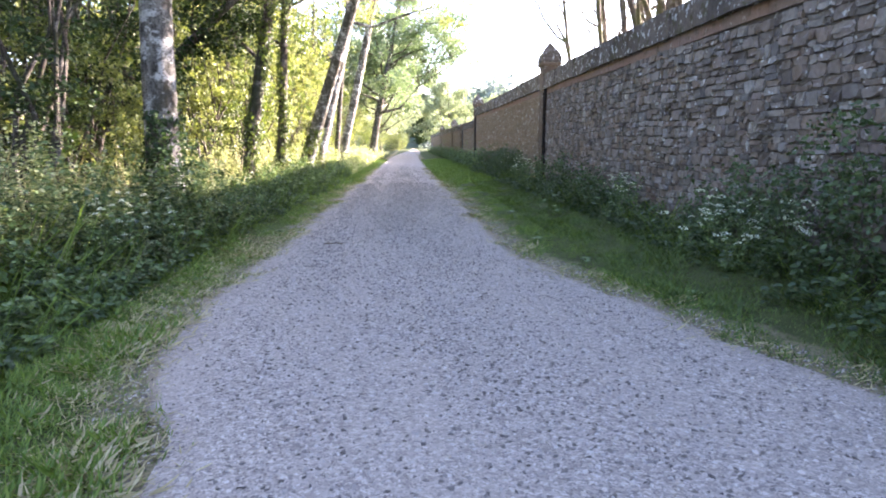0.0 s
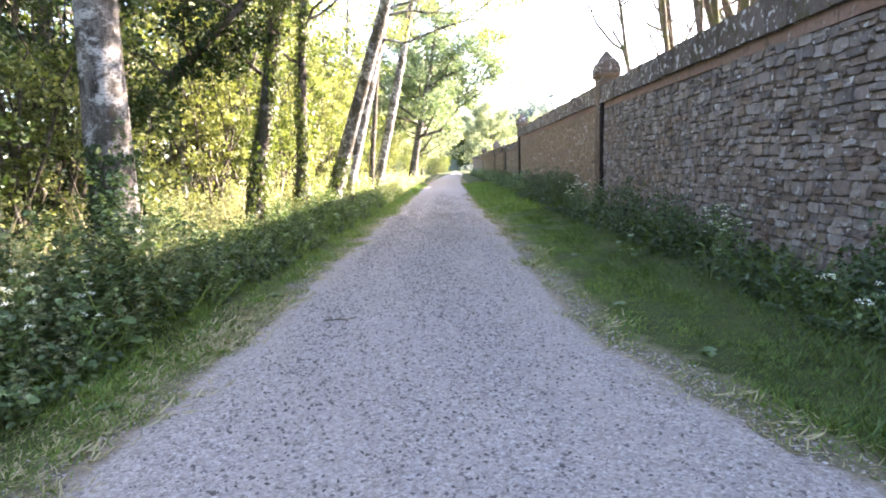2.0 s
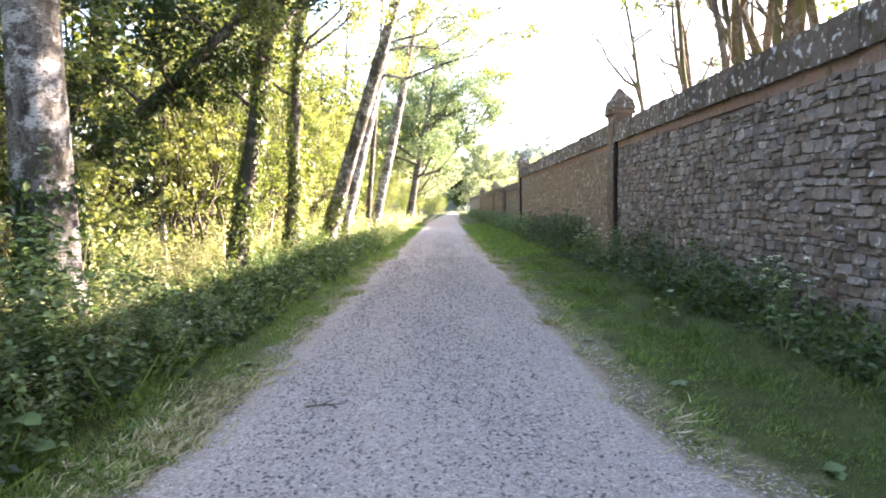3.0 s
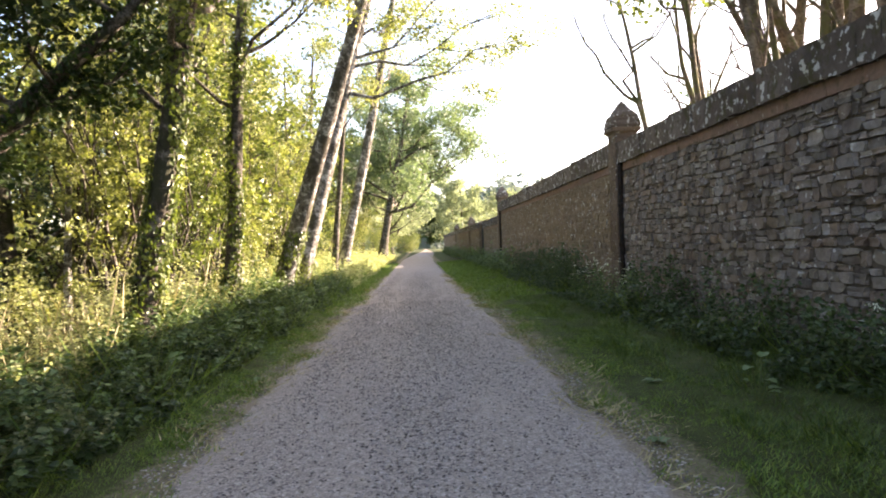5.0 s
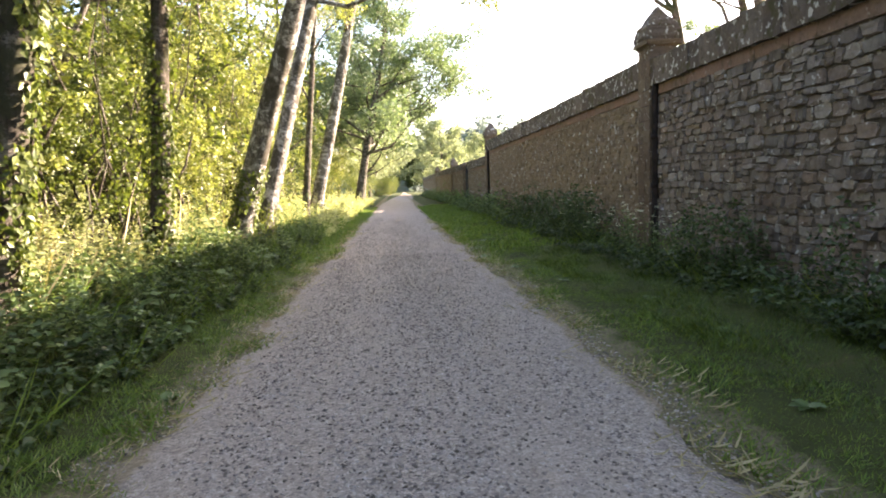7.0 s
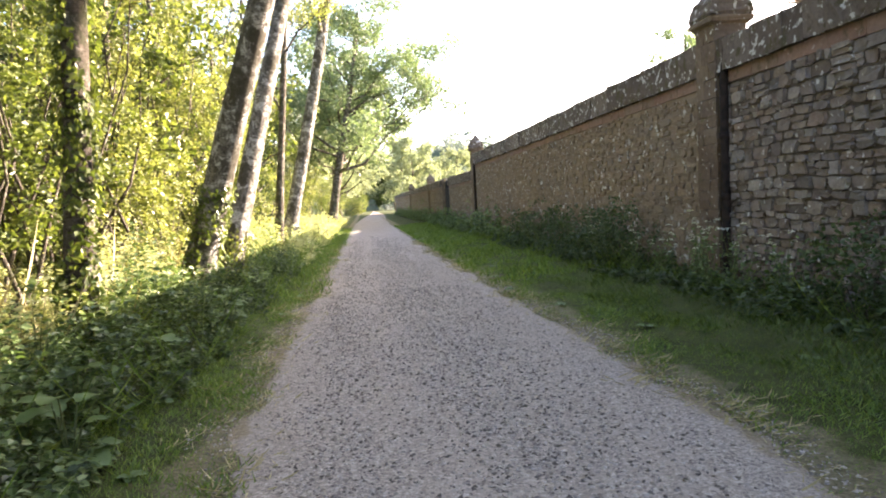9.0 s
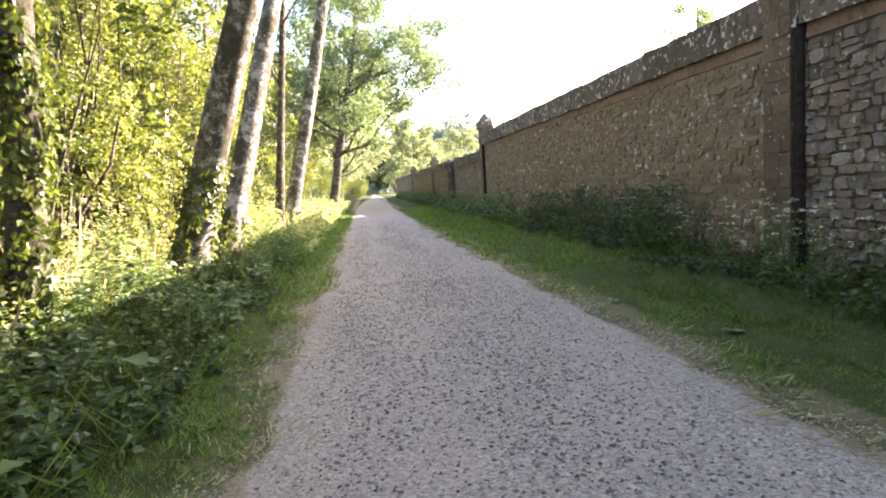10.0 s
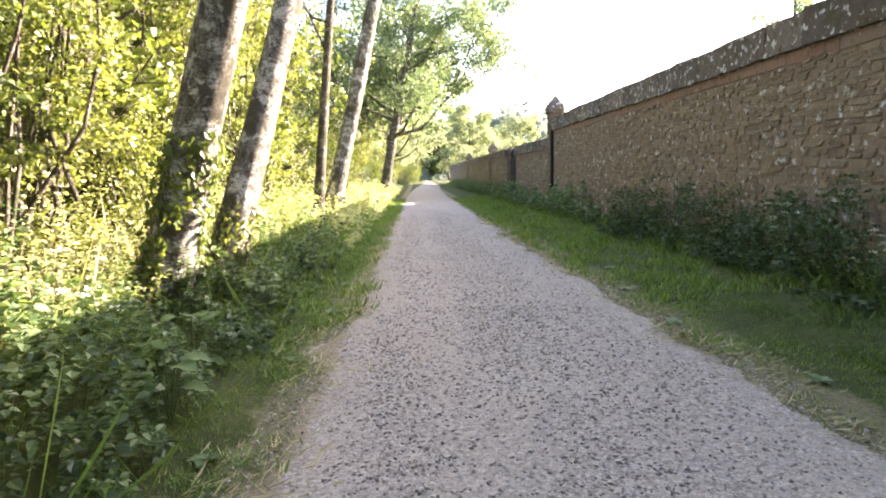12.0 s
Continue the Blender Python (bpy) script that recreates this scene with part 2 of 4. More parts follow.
M_GRAVEL, M_PATH, M_GROUND = gravel_material(), path_material(), ground_material()
M_IRON = plain_material("pipe_iron", (0.014, 0.011, 0.01), (0.035, 0.024, 0.02), 9, 0.8, 0.0, 0.15)
M_GATE = plain_material("gate_paint", (0.012, 0.012, 0.016), (0.025, 0.024, 0.03), 6, 0.75, 0.0, 0.15)
M_STEM = plain_material("stem_green", (0.07, 0.1, 0.03), (0.12, 0.14, 0.05), 20, 0.6)
M_TWIG = plain_material("twig_dry", (0.07, 0.05, 0.035), (0.16, 0.12, 0.08), 30, 0.8)
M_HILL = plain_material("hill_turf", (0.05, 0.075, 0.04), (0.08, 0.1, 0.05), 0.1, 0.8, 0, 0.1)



# ---- mesh helpers ----
def quick_mesh(name, verts, faces, mat, smooth=False):
    """A mesh from arrays; all faces have the same number of corners."""
    verts, faces = np.asarray(verts, np.float32), np.asarray(faces, np.int32)
    me = bpy.data.meshes.new(name)
    k = faces.shape[1]
    me.vertices.add(len(verts))
    me.vertices.foreach_set("co", verts.ravel())
    me.loops.add(faces.size)
    me.loops.foreach_set("vertex_index", faces.ravel())
    me.polygons.add(len(faces))
    me.polygons.foreach_set("loop_start", np.arange(0, faces.size, k, dtype=np.int32))
    me.polygons.foreach_set("use_smooth", np.full(len(faces), smooth))
    me.update(calc_edges=True)
    me.materials.append(mat)
    return me


def thing(name, label, category, at=(0, 0, 0), group="", kind=""):
    ob = new(name)
    ob.location = at
    return tagged(ob, label, category, group, kind)


def part(name, me, parent, label=""):
    ob = new(name, me)
    ob.parent = parent
    return tagged(ob, label)


def bm_mesh(name, bm, mat, smooth=False):
    me = bpy.data.meshes.new(name)
    bmesh.ops.recalc_face_normals(bm, faces=bm.faces)
    for f in bm.faces:
        f.smooth = smooth
    bm.to_mesh(me)
    bm.free()
    me.materials.append(mat)
    return me


def box(bm, x0, y0, z0, x1, y1, z1, bevel=0.0):
    m = Matrix.Translation(((x0 + x1) / 2, (y0 + y1) / 2, (z0 + z1) / 2)) @ Matrix.Diagonal((x1 - x0, y1 - y0, z1 - z0, 1))
    vs = bmesh.ops.create_cube(bm, size=1, matrix=m)["verts"]
    if bevel:
        es = list({e for v in vs for e in v.link_edges})
        bmesh.ops.bevel(bm, geom=es, offset=bevel, segments=1, affect="EDGES")


def stamp(tv, tf, mats, pos):
    """Copies of a small mesh (tv, tf) under the matrices mats at pos, as one array of vertices and one of faces."""
    n, k = len(pos), len(tv)
    v = np.einsum("nij,kj->nki", mats, tv) + pos[:, None, :]
    f = tf[None] + (np.arange(n) * k)[:, None, None]
    return v.reshape(-1, 3), f.reshape(-1, tf.shape[1])


def join(*meshes):
    vs, fs, o = [], [], 0
    for v, f in meshes:
        vs.append(v), fs.append(f + o)
        o += len(v)
    return np.concatenate(vs), np.concatenate(fs)


def unit(v):
    return v / np.maximum(np.linalg.norm(v, axis=-1, keepdims=True), 1e-6)


def turns(n, along, normal, sizes, r=None):
    """Matrices whose y axis runs along, with z near normal, scaled by sizes."""
    y = unit(along)
    x = unit(np.cross(y, normal))
    z = np.cross(x, y)
    return np.stack([x, y, z], -1) * np.asarray(sizes).reshape(-1, 1, 1)


LEAF4 = (np.array([(0, 0, 0), (-0.36, 0.45, 0.09), (0, 1, -0.05), (0.36, 0.45, 0.09)]), np.array([(0, 3, 2, 1)]))
LEAF6 = (np.array([(0, 0, 0), (-0.36, 0.28, 0.1), (-0.3, 0.66, 0.06), (0, 1, -0.12), (0.3, 0.66, 0.06), (0.36, 0.28, 0.1)]), np.array([(0, 3, 2, 1), (0, 5, 4, 3)]))
BLADE = (np.array([(-0.04, 0, 0), (0.04, 0, 0), (0.03, 0.62, 0.04), (-0.01, 1, 0.15)]), np.array([(0, 1, 2, 3)]))
STALK = (np.array([(-0.007, 0, 0), (0.007, 0, 0), (0.006, 0.7, 0.02), (0, 1, 0.05)]), np.array([(0, 1, 2, 3)]))


def leaves_at(pos, sizes, r, droop=0.3, up=0.6, template=LEAF4):
    n = len(pos)
    along = r.normal(size=(n, 3))
    along[:, 2] = along[:, 2] * 0.5 - droop
    normal = r.normal(size=(n, 3))
    normal[:, 2] += up
    return stamp(*template, turns(n, along, normal, sizes), pos)


def clump_points(centres, radii, each, r):
    """Points in uneven clumps: shells that thin out towards the middle."""
    c = np.repeat(centres, each, 0)
    rad = np.repeat(radii, each, 0)
    d = unit(r.normal(size=c.shape))
    return c + d * (rad * r.uniform(0.25, 1.0, len(c)) ** 0.6)[:, None] * np.array([1, 1, 0.75])


def tube(points, radii, sides=9, wobble=0.06, r=None):
    points, radii = np.asarray(points, float), np.asarray(radii, float)
    n = len(points)
    tang = unit(np.gradient(points, axis=0))
    side = unit(np.cross(tang, np.array([0.31, 0.95, 0.05])))
    other = np.cross(tang, side)
    a = np.linspace(0, 2 * np.pi, sides, endpoint=False)
    rr = radii[:, None] * (1 + (r.normal(size=(n, sides)) * wobble if r is not None else 0))
    v = points[:, None] + rr[..., None] * (np.cos(a)[None, :, None] * side[:, None] + np.sin(a)[None, :, None] * other[:, None])
    i, j = np.meshgrid(np.arange(n - 1), np.arange(sides), indexing="ij")
    f = np.stack([i * sides + j, i * sides + (j + 1) % sides, (i + 1) * sides + (j + 1) % sides, (i + 1) * sides + j], -1)
    return v.reshape(-1, 3), f.reshape(-1, 4)


def smooth_step(x):
    x = np.clip(x, 0, 1)
    return x * x * (3 - 2 * x)


def ground_z(x, y):
    x, y = np.asarray(x, float), np.asarray(y, float)
    wide = 1.7 * smooth_step((9.5 - y) / 8)
    left = 0.22 * smooth_step((-2.3 - x) / 1.6)
    right = 0.1 * smooth_step((x - 1.9 - wide) / 1.6)
    bumps = 0.025 * np.sin(x * 2.1 + 1.3 * np.sin(y * 0.7)) * np.sin(y * 1.7 + x) * np.maximum(smooth_step((-2.0 - x) / 0.8), smooth_step((x - 1.7 - wide) / 0.8))
    return left + right + bumps


RAGGED = np.random.default_rng(17).normal(size=(2, 4000))


def ragged(side, y):
    """Unevenness of a path edge, at two scales."""
    y = np.asarray(y, float) + 20
    n = np.arange(4000)
    return 0.055 * np.interp(y / 0.45, n, RAGGED[side]) + 0.03 * np.interp(y / 0.13, n, RAGGED[1 - side])


def bend(y):
    """The path drifts towards the wall's line in the distance."""
    return 3.6 * smooth_step((np.asarray(y, float) - 55) / 150)


def edge_left(y):
    return -1.9 + bend(y) + 0.8 * smooth_step((5.2 - y) / 3.4) + 0.05 * np.sin(y * 0.83) + ragged(0, y) - 0.24 * np.exp(-((y - 19.5) / 0.45) ** 2) - 0.16 * np.exp(-((y - 17.2) / 0.4) ** 2) - 0.16 * np.exp(-((y - 22.4) / 0.4) ** 2)


def edge_right(y):
    return 1.4 + 1.7 * smooth_step((9.5 - y) / 8) - 0.25 * smooth_step((y - 17) / 15) + bend(y) + 0.05 * np.sin(y * 0.7 + 2) + ragged(1, y)


# ---- ground and path ----
def spread_axis(lo, hi, step, far):
    mid = np.arange(lo, hi + step / 2, step)
    out = np.geomspace(1, far, 14) - 1
    return np.concatenate([(lo - out[:0:-1]), mid, hi + out[1:]])


def grid_faces(nx, ny):
    i, j = np.meshgrid(np.arange(nx - 1), np.arange(ny - 1), indexing="ij")
    return np.stack([i * ny + j, (i + 1) * ny + j, (i + 1) * ny + j + 1, i * ny + j + 1], -1).reshape(-1, 4)


gx, gy = spread_axis(-12, 8, 0.2, 1500), spread_axis(-6, 60, 0.3, 2400)
XX, YY = np.meshgrid(gx, gy, indexing="ij")
ground = new("ground", quick_mesh("ground", np.stack([XX, YY, ground_z(XX, YY)], -1).reshape(-1, 3), grid_faces(len(gx), len(gy)), M_GROUND, True))
tagged(ground, "dark earth and mown turf beside the gravel path", "ground", kind="structure")

py = np.concatenate([np.arange(-12, 60, 0.12), np.arange(60, 232, 1.5)])
pu = np.concatenate([(0, 0.015, 0.035, 0.06, 0.1, 0.16), np.linspace(0.25, 0.75, 7), (0.84, 0.9, 0.94, 0.965, 0.985, 1)])
PY, PU = np.meshgrid(py, pu, indexing="ij")
PX = edge_left(PY) - 0.12 + PU * (edge_right(PY) - edge_left(PY) + 0.24)
PZ = 0.045 * (1 - np.abs(2 * PU - 1) ** 6) - 0.012 + 0.001 * np.sin(PX * 3 + PY)
path = new("path", quick_mesh("path", np.stack([PX, PY, PZ], -1).reshape(-1, 3), grid_faces(len(py), len(pu))[:, ::-1], M_PATH, True))
tagged(path, "pale grey crushed-gravel footpath, dusty and worn", "path", kind="structure")

# ---- boundary wall ----
WALL_X, WALL_BACK = 4.8, 5.35
PIERS = [(0.0, 3.45), (22.0, 3.45), (44.0, 3.45), (66.0, 3.1), (88.0, 3.1)]


def wall_section(name, y0, y1, top, label, mat, face=0.04):
    bm = bmesh.new()
    box(bm, WALL_X + face, y0, -0.1, WALL_BACK - 0.02, y1, top)
    ob = new(name, bm_mesh(name, bm, mat))
    return tagged(ob, label, "wall", kind="structure")


wall_1 = wall_section("wall_1", -14, 21.7, 3.4, "tall rubble stone boundary wall with mossy coping", M_MORTAR, 0.026)
wall_2 = wall_section("wall_2", 22.3, 43.7, 3.4, "tall coursed stone boundary wall flecked with pale mortar", M_MORTAR_2, 0.022)
wall_3 = wall_section("wall_3", 44.3, 53.6, 2.7, "lower stone boundary wall beside the gateway", M_MORTAR)
wall_4 = wall_section("wall_4", 57.4, 126, 2.75, "low far stretch of stone boundary wall", M_MORTAR)


def block_variant(r, rough, sloped):
    """A unit block with worn, uneven faces; sloped: its top falls away to front and back."""
    bm = bmesh.new()
    bmesh.ops.create_cube(bm, size=1)
    bmesh.ops.subdivide_edges(bm, edges=list(bm.edges), cuts=1, use_grid_fill=True)
    for v in bm.verts:
        if sloped and v.co.z > 0.4:
            v.co.z -= 0.5 * abs(v.co.x) ** 1.3
        v.co += Vector(r.normal(size=3) * rough)
    return bm


r = np.random.default_rng(333)
PIER_BLOCKS = [bm_mesh("pier_block", block_variant(r, 0.014, False), M_PIER) for _ in range(6)]


def pier_thing(y, shaft_top, label):
    """A slim square pier: coursed shaft, projecting neck moulding, bell-shaped base and four-sided point."""
    pier = thing("pier", label, "pier", (0, y, 0), "piers along the wall")
    cx = WALL_X + 0.16
    bm = bmesh.new()
    box(bm, cx - 0.22, -0.25, -0.05, cx + 0.24, 0.25, shaft_top)
    part("shaft", bm_mesh("shaft", bm, M_MORTAR), pier)
    z = 0.0
    while z < shaft_top - 0.02:
        h = min(r.uniform(0.18, 0.32), shaft_top - z)
        h = shaft_top - z if shaft_top - z - h < 0.12 else h
        cut = r.uniform(-0.12, 0.12)
        for y0, y1 in ((-0.285, cut), (cut, 0.285)):
            ob = new("pier_block", PIER_BLOCKS[int(r.integers(6))])
            ob.parent = pier
            ob.matrix_basis = pose(cx, (y0 + y1) / 2, z + h / 2) @ Matrix.Diagonal((0.54, (y1 - y0) * 0.985, h * 0.975, 1))
        z += h

    def turned(name, mat, profile, wear, label=""):
        bm = bmesh.new()
        loops = [[bm.verts.new((cx + sx * half, sy * half, dz)) for sx, sy in ((-1, -1), (1, -1), (1, 1), (-1, 1))] for half, dz in profile]
        bm.faces.new(loops[0][::-1])
        bm.faces.new(loops[-1])
        for a, b in zip(loops, loops[1:]):
            for i in range(4):
                bm.faces.new((a[i], a[(i + 1) % 4], b[(i + 1) % 4], b[i]))
        bmesh.ops.subdivide_edges(bm, edges=list(bm.edges), cuts=2, use_grid_fill=True)
        for v in bm.verts:
            v.co += Vector(r.normal(size=3) * wear)
        part(name, bm_mesh(name, bm, mat), pier, label)

    turned("cornice", M_PIER, ((0.285, shaft_top - 0.01), (0.35, shaft_top + 0.04), (0.36, shaft_top + 0.1), (0.33, shaft_top + 0.12)), 0.006)
    z0 = shaft_top + 0.12
    turned("cap", M_COPING, ((0.345, z0), (0.35, z0 + 0.05), (0.325, z0 + 0.22), (0.3, z0 + 0.29), (0.15, z0 + 0.49), (0.015, z0 + 0.68)), 0.009, "weathered pointed cap with lichen")
    return pier


for y, top in PIERS:
    pier_thing(y, (4.16 if y < 50 else 3.35), "slim square stone wall pier with weathered pointed cap")


def downpipe(y, top):
    pipe = thing("downpipe", "dark rusty iron downpipe fixed beside a wall pier", "downpipe", (WALL_X - 0.06, y, 0), "downpipes on the wall")
    pts = [(0, 0, 0.02), (0.004, 0, top * 0.5), (0, 0, top - 0.3), (0.03, 0, top)]
    v, f = tube(pts, [0.065] * 4, 10)
    part("tube", quick_mesh("tube", v, f, M_IRON, True), pipe)
    for z in (0.5, 1.45, 2.4):
        v, f = tube([(0, 0, z - 0.05), (0, 0, z - 0.045), (0, 0, z + 0.045), (0, 0, z + 0.05)], [0.066, 0.08, 0.08, 0.066], 10)
        part("collar", quick_mesh("collar", v, f, M_IRON, True), pipe)


downpipe(21.58, 3.5)
downpipe(43.58, 3.5)

# ---- gateway ----
gate = thing("gate", "tall dark painted iron gate with upright bars, closed", "gate", (WALL_X + 0.2, 55.5, 0))
for y0, y1 in ((-1.5, -0.03), (0.03, 1.5)):
    bm = bmesh.new()
    box(bm, -0.03, y0, 0.1, 0.03, y1, 2.55, 0.01)
    leaf = part("leaf", bm_mesh("leaf", bm, M_GATE), gate)
    bm = bmesh.new()
    box(bm, -0.025, y0, 2.9, 0.025, y1, 2.96, 0.005)
    part("rail", bm_mesh("rail", bm, M_GATE), leaf)
    for i in range(12):
        y = y0 + 0.06 + i * 0.123
        h = 2.96 + 0.24 * (1 - abs(y) / 1.5)
        v, f = tube([(0, y, 2.5), (0, y, h), (0, y, h + 0.09)], [0.014, 0.014, 0.002], 6)
        part("bar", quick_mesh("bar", v, f, M_GATE), leaf)
for y in (53.85, 57.15):
    post = thing("gate_post", "dark rounded gate post of weathered stone", "gate post", (5.07, y, 0), "gate posts")
    v, f = tube([(0, 0, -0.05), (0, 0, 3.0), (0, 0, 3.05), (0, 0, 3.17), (0, 0, 3.3), (0, 0, 3.36)], [0.24, 0.24, 0.3, 0.3, 0.18, 0.01], 14)
    part("shaft", quick_mesh("shaft", v, f, M_PIER, True), post)

# ---- trees ----
def limb_points(start, direction, length, r, rise=0.35, n=6):
    s = np.linspace(0, 1, n)[:, None]
    d = unit(np.asarray(direction, float))
    pts = np.asarray(start) + d * s * length + np.array([0, 0, 1.0]) * (s ** 2) * length * rise
    pts[1:] += r.normal(size=(n - 1, 3)) * length * 0.035
    return pts


def tree(name, base, top, r0, label, bark, leaf, seed, limbs=8, limb_from=0.45, spread=2.6, leaves=6000, leaf_size=0.09, ivy=0.0, ivy_leaf=M_IVY_SHADE, group="", sides=12, clump=1.0, special=()):
    r = np.random.default_rng(seed)
    base = np.array([*base, float(ground_z(*base)) - 0.08])
    top = np.asarray(top, float)
    ob = thing(name, label, "tree", base, group)
    rise = top - base
    s = np.linspace(0, 1, 15)
    pts = s[:, None] * rise + np.stack([np.sin(s * 5 + seed) - math.sin(seed), np.cos(s * 4 + seed) - math.cos(seed), 0 * s], -1) * r0 * 0.35
    rad = r0 * (1 - 0.72 * s) * (1 + 0.45 * np.exp(-s * rise[2] / 0.35))
    part("trunk", quick_mesh("trunk", *tube(pts, rad, sides, 0.035, r), bark, True), ob)
    spots = []
    golden = r.uniform(0, 6.28)
    plan = []
    for i in range(limbs):
        q = limb_from + (0.97 - limb_from) * (i + r.uniform(0, 0.6)) / limbs
        golden += 2.4
        plan.append((q, (math.cos(golden), math.sin(golden), r.uniform(0.15, 0.6)), spread * (1.15 - 0.6 * q) * r.uniform(0.75, 1.2)))
    plan += list(special)
    for q, d, length in plan:
        start = np.array([np.interp(q, s, pts[:, k]) for k in range(3)])
        lp = limb_points(start, d, length, r)
        rl = np.interp(q, s, rad) * 0.42
        pieces = [tube(lp, rl * np.linspace(1, 0.18, len(lp)), 7, 0.05, r)]
        spots += [lp[3], lp[4], lp[5]]
        for k in (2, 3, 4):
            sp = limb_points(lp[k], np.asarray(d) + r.normal(size=3) * 0.8, length * 0.45, r, 0.2, 4)
            pieces.append(tube(sp, rl * 0.4 * np.linspace(1, 0.2, 4), 5, 0.04, r))
            spots += [sp[2], sp[3]]
        part("limb", quick_mesh("limb", *join(*pieces), bark, True), ob)
    if leaves and spots:
        spots = np.array(spots)
        each = max(1, leaves // len(spots))
        pos = clump_points(spots, r.uniform(0.3, 0.62, len(spots)) * (0.6 + 0.16 * spread) * clump, each, r)
        part("crown", quick_mesh("crown", *leaves_at(pos, r.uniform(0.7, 1.25, len(pos)) * leaf_size, r), leaf), ob)
    if ivy:
        n = int(ivy * 900 * r0 / 0.2)
        q = r.uniform(0, 1, n) ** 1.3 * min(1.0, ivy / rise[2])
        a = r.uniform(0, 6.28, n)
        keep = np.sin(a * 2 + q * 14 + seed) + np.sin(q * 31 + a + seed) > -0.5
        q, a = q[keep], a[keep]
        c = np.stack([np.interp(q, s, pts[:, k]) for k in range(3)], -1)
        out = np.stack([np.cos(a), np.sin(a), 0 * a], -1)
        rr = np.interp(q, s, rad) + r.uniform(0.005, 0.08, len(q))
        m = turns(len(q), r.normal(size=(len(q), 3)) * 0.5 + np.array([0, 0, -0.8]), out + r.normal(size=out.shape) * 0.35, r.uniform(0.05, 0.1, len(q)))
        part("ivy", quick_mesh("ivy", *stamp(*LEAF4, m, c + out * rr[:, None]), ivy_leaf), ob, "climbing ivy leaves")
    return ob


tree("poplar_tree", (-3.8, 10.0), (-2.5, 8.0, 13.5), 0.27, "large pale-barked poplar with ivy on its lower trunk", M_BARK_PALE, M_LEAF, 3, 11, 0.3, 3.4, 10000, 0.095, 1.9)
tree("alder_tree", (-4.0, 15.4), (-2.2, 15.2, 11.5), 0.175, "dark slender tree with rough bark beside the path", M_BARK_DARK, M_LEAF, 5, 11, 0.28, 2.6, 16000, 0.075, 5.5, M_LEAF)
tree("alder_tree", (-3.8, 18.9), (-2.95, 19.3, 11.0), 0.155, "slender forked tree wrapped in patchy ivy", M_BARK_DARK, M_LEAF_SUN, 8, 9, 0.38, 2.4, 9000, 0.075, 6.5, M_LEAF, special=((0.45, (0.75, 0.1, 0.9), 3.4),))
tree("poplar_tree", (-3.9, 23.25), (0.4, 20.2, 13.0), 0.25, "large leaning poplar, sunlit pale bark, ivy at its foot", M_BARK_PALE, M_LEAF_SUN, 11, 6, 0.6, 3.0, 2200, 0.085, 1.9, M_LEAF)
tree("poplar_tree", (-3.55, 24.0), (-0.2, 27.8, 14.0), 0.205, "leaning poplar with mottled bark close to its larger neighbour", M_BARK_PALE, M_LEAF_SUN, 14, 6, 0.56, 3.2, 13000, 0.09, 1.2, M_LEAF_SUN, special=((0.44, (5.0, -0.5, -0.2), 5.0), (0.5, (4.4, 0.6, 0.1), 4.6), (0.52, (2.5, -1.5, 0.3), 3.4)))
tree("alder_tree", (-3.7, 32.6), (-2.7, 33.0, 12.8), 0.14, "thin dark forked tree between the leaning poplars", M_BARK_DARK, M_LEAF_SUN, 17, 8, 0.4, 2.4, 5000, 0.09, 0.7, special=((0.36, (-0.45, 0.2, 0.9), 3.2),))
tree("poplar_tree", (-3.9, 35.9), (0.05, 36.4, 17.2), 0.27, "leaning pale poplar further along the path", M_BARK_PALE, M_LEAF_SUN, 19, 9, 0.45, 3.0, 5000, 0.09, 0.9)
tree("lime_tree", (-3.5, 62), (-0.6, 63, 17), 0.38, "broad roadside tree with grey-green foliage over the path", M_BARK_DARK, M_LEAF_GREY, 23, 18, 0.24, 6.4, 34000, 0.22, special=((0.26, (0.9, 0.1, 0.35), 9.5), (0.34, (0.9, 0.3, 0.3), 8.5), (0.42, (0.9, -0.4, 0.4), 8.5), (0.52, (0.9, 0.3, 0.35), 6.5), (0.36, (-0.9, -0.3, 0.4), 5.0)), clump=1.55)
tree("lime_tree", (-3.6, 69), (-2.0, 70, 14), 0.3, "roadside tree with dense grey-green crown", M_BARK_DARK, M_LEAF_GREY, 29, 14, 0.2, 5.5, 8450, 0.34, clump=1.55)
# pale and far crowns carry the haze in their leaf colour
tree("lime_tree", (-4.2, 78), (-3.2, 78, 13), 0.26, "roadside tree, crown coloured pale for haze", M_BARK_DARK, M_LEAF_PALE, 31, 16, 0.12, 4.6, 9750, 0.30, clump=1.5)
tree("lime_tree", (-4.6, 91), (-3.6, 91, 15), 0.28, "far roadside tree, crown coloured pale for haze", M_BARK_DARK, M_LEAF_PALE, 33, 16, 0.08, 5.0, 9100, 0.34, clump=1.5)
tree("lime_tree", (-4.6, 108), (-3.4, 108, 16), 0.28, "far roadside tree, haze put into its leaf colour", M_BARK_DARK, M_LEAF_PALE, 35, 16, 0.06, 5.4, 8450, 0.39, clump=1.5)
tree("lime_tree", (-4.2, 130), (-2.6, 130, 17), 0.3, "far roadside tree, haze put into its leaf colour", M_BARK_DARK, M_LEAF_FAR, 36, 16, 0.06, 6.0, 7800, 0.46, clump=1.5)
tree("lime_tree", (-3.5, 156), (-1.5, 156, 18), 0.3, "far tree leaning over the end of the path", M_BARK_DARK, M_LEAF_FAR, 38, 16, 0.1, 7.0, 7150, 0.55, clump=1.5)
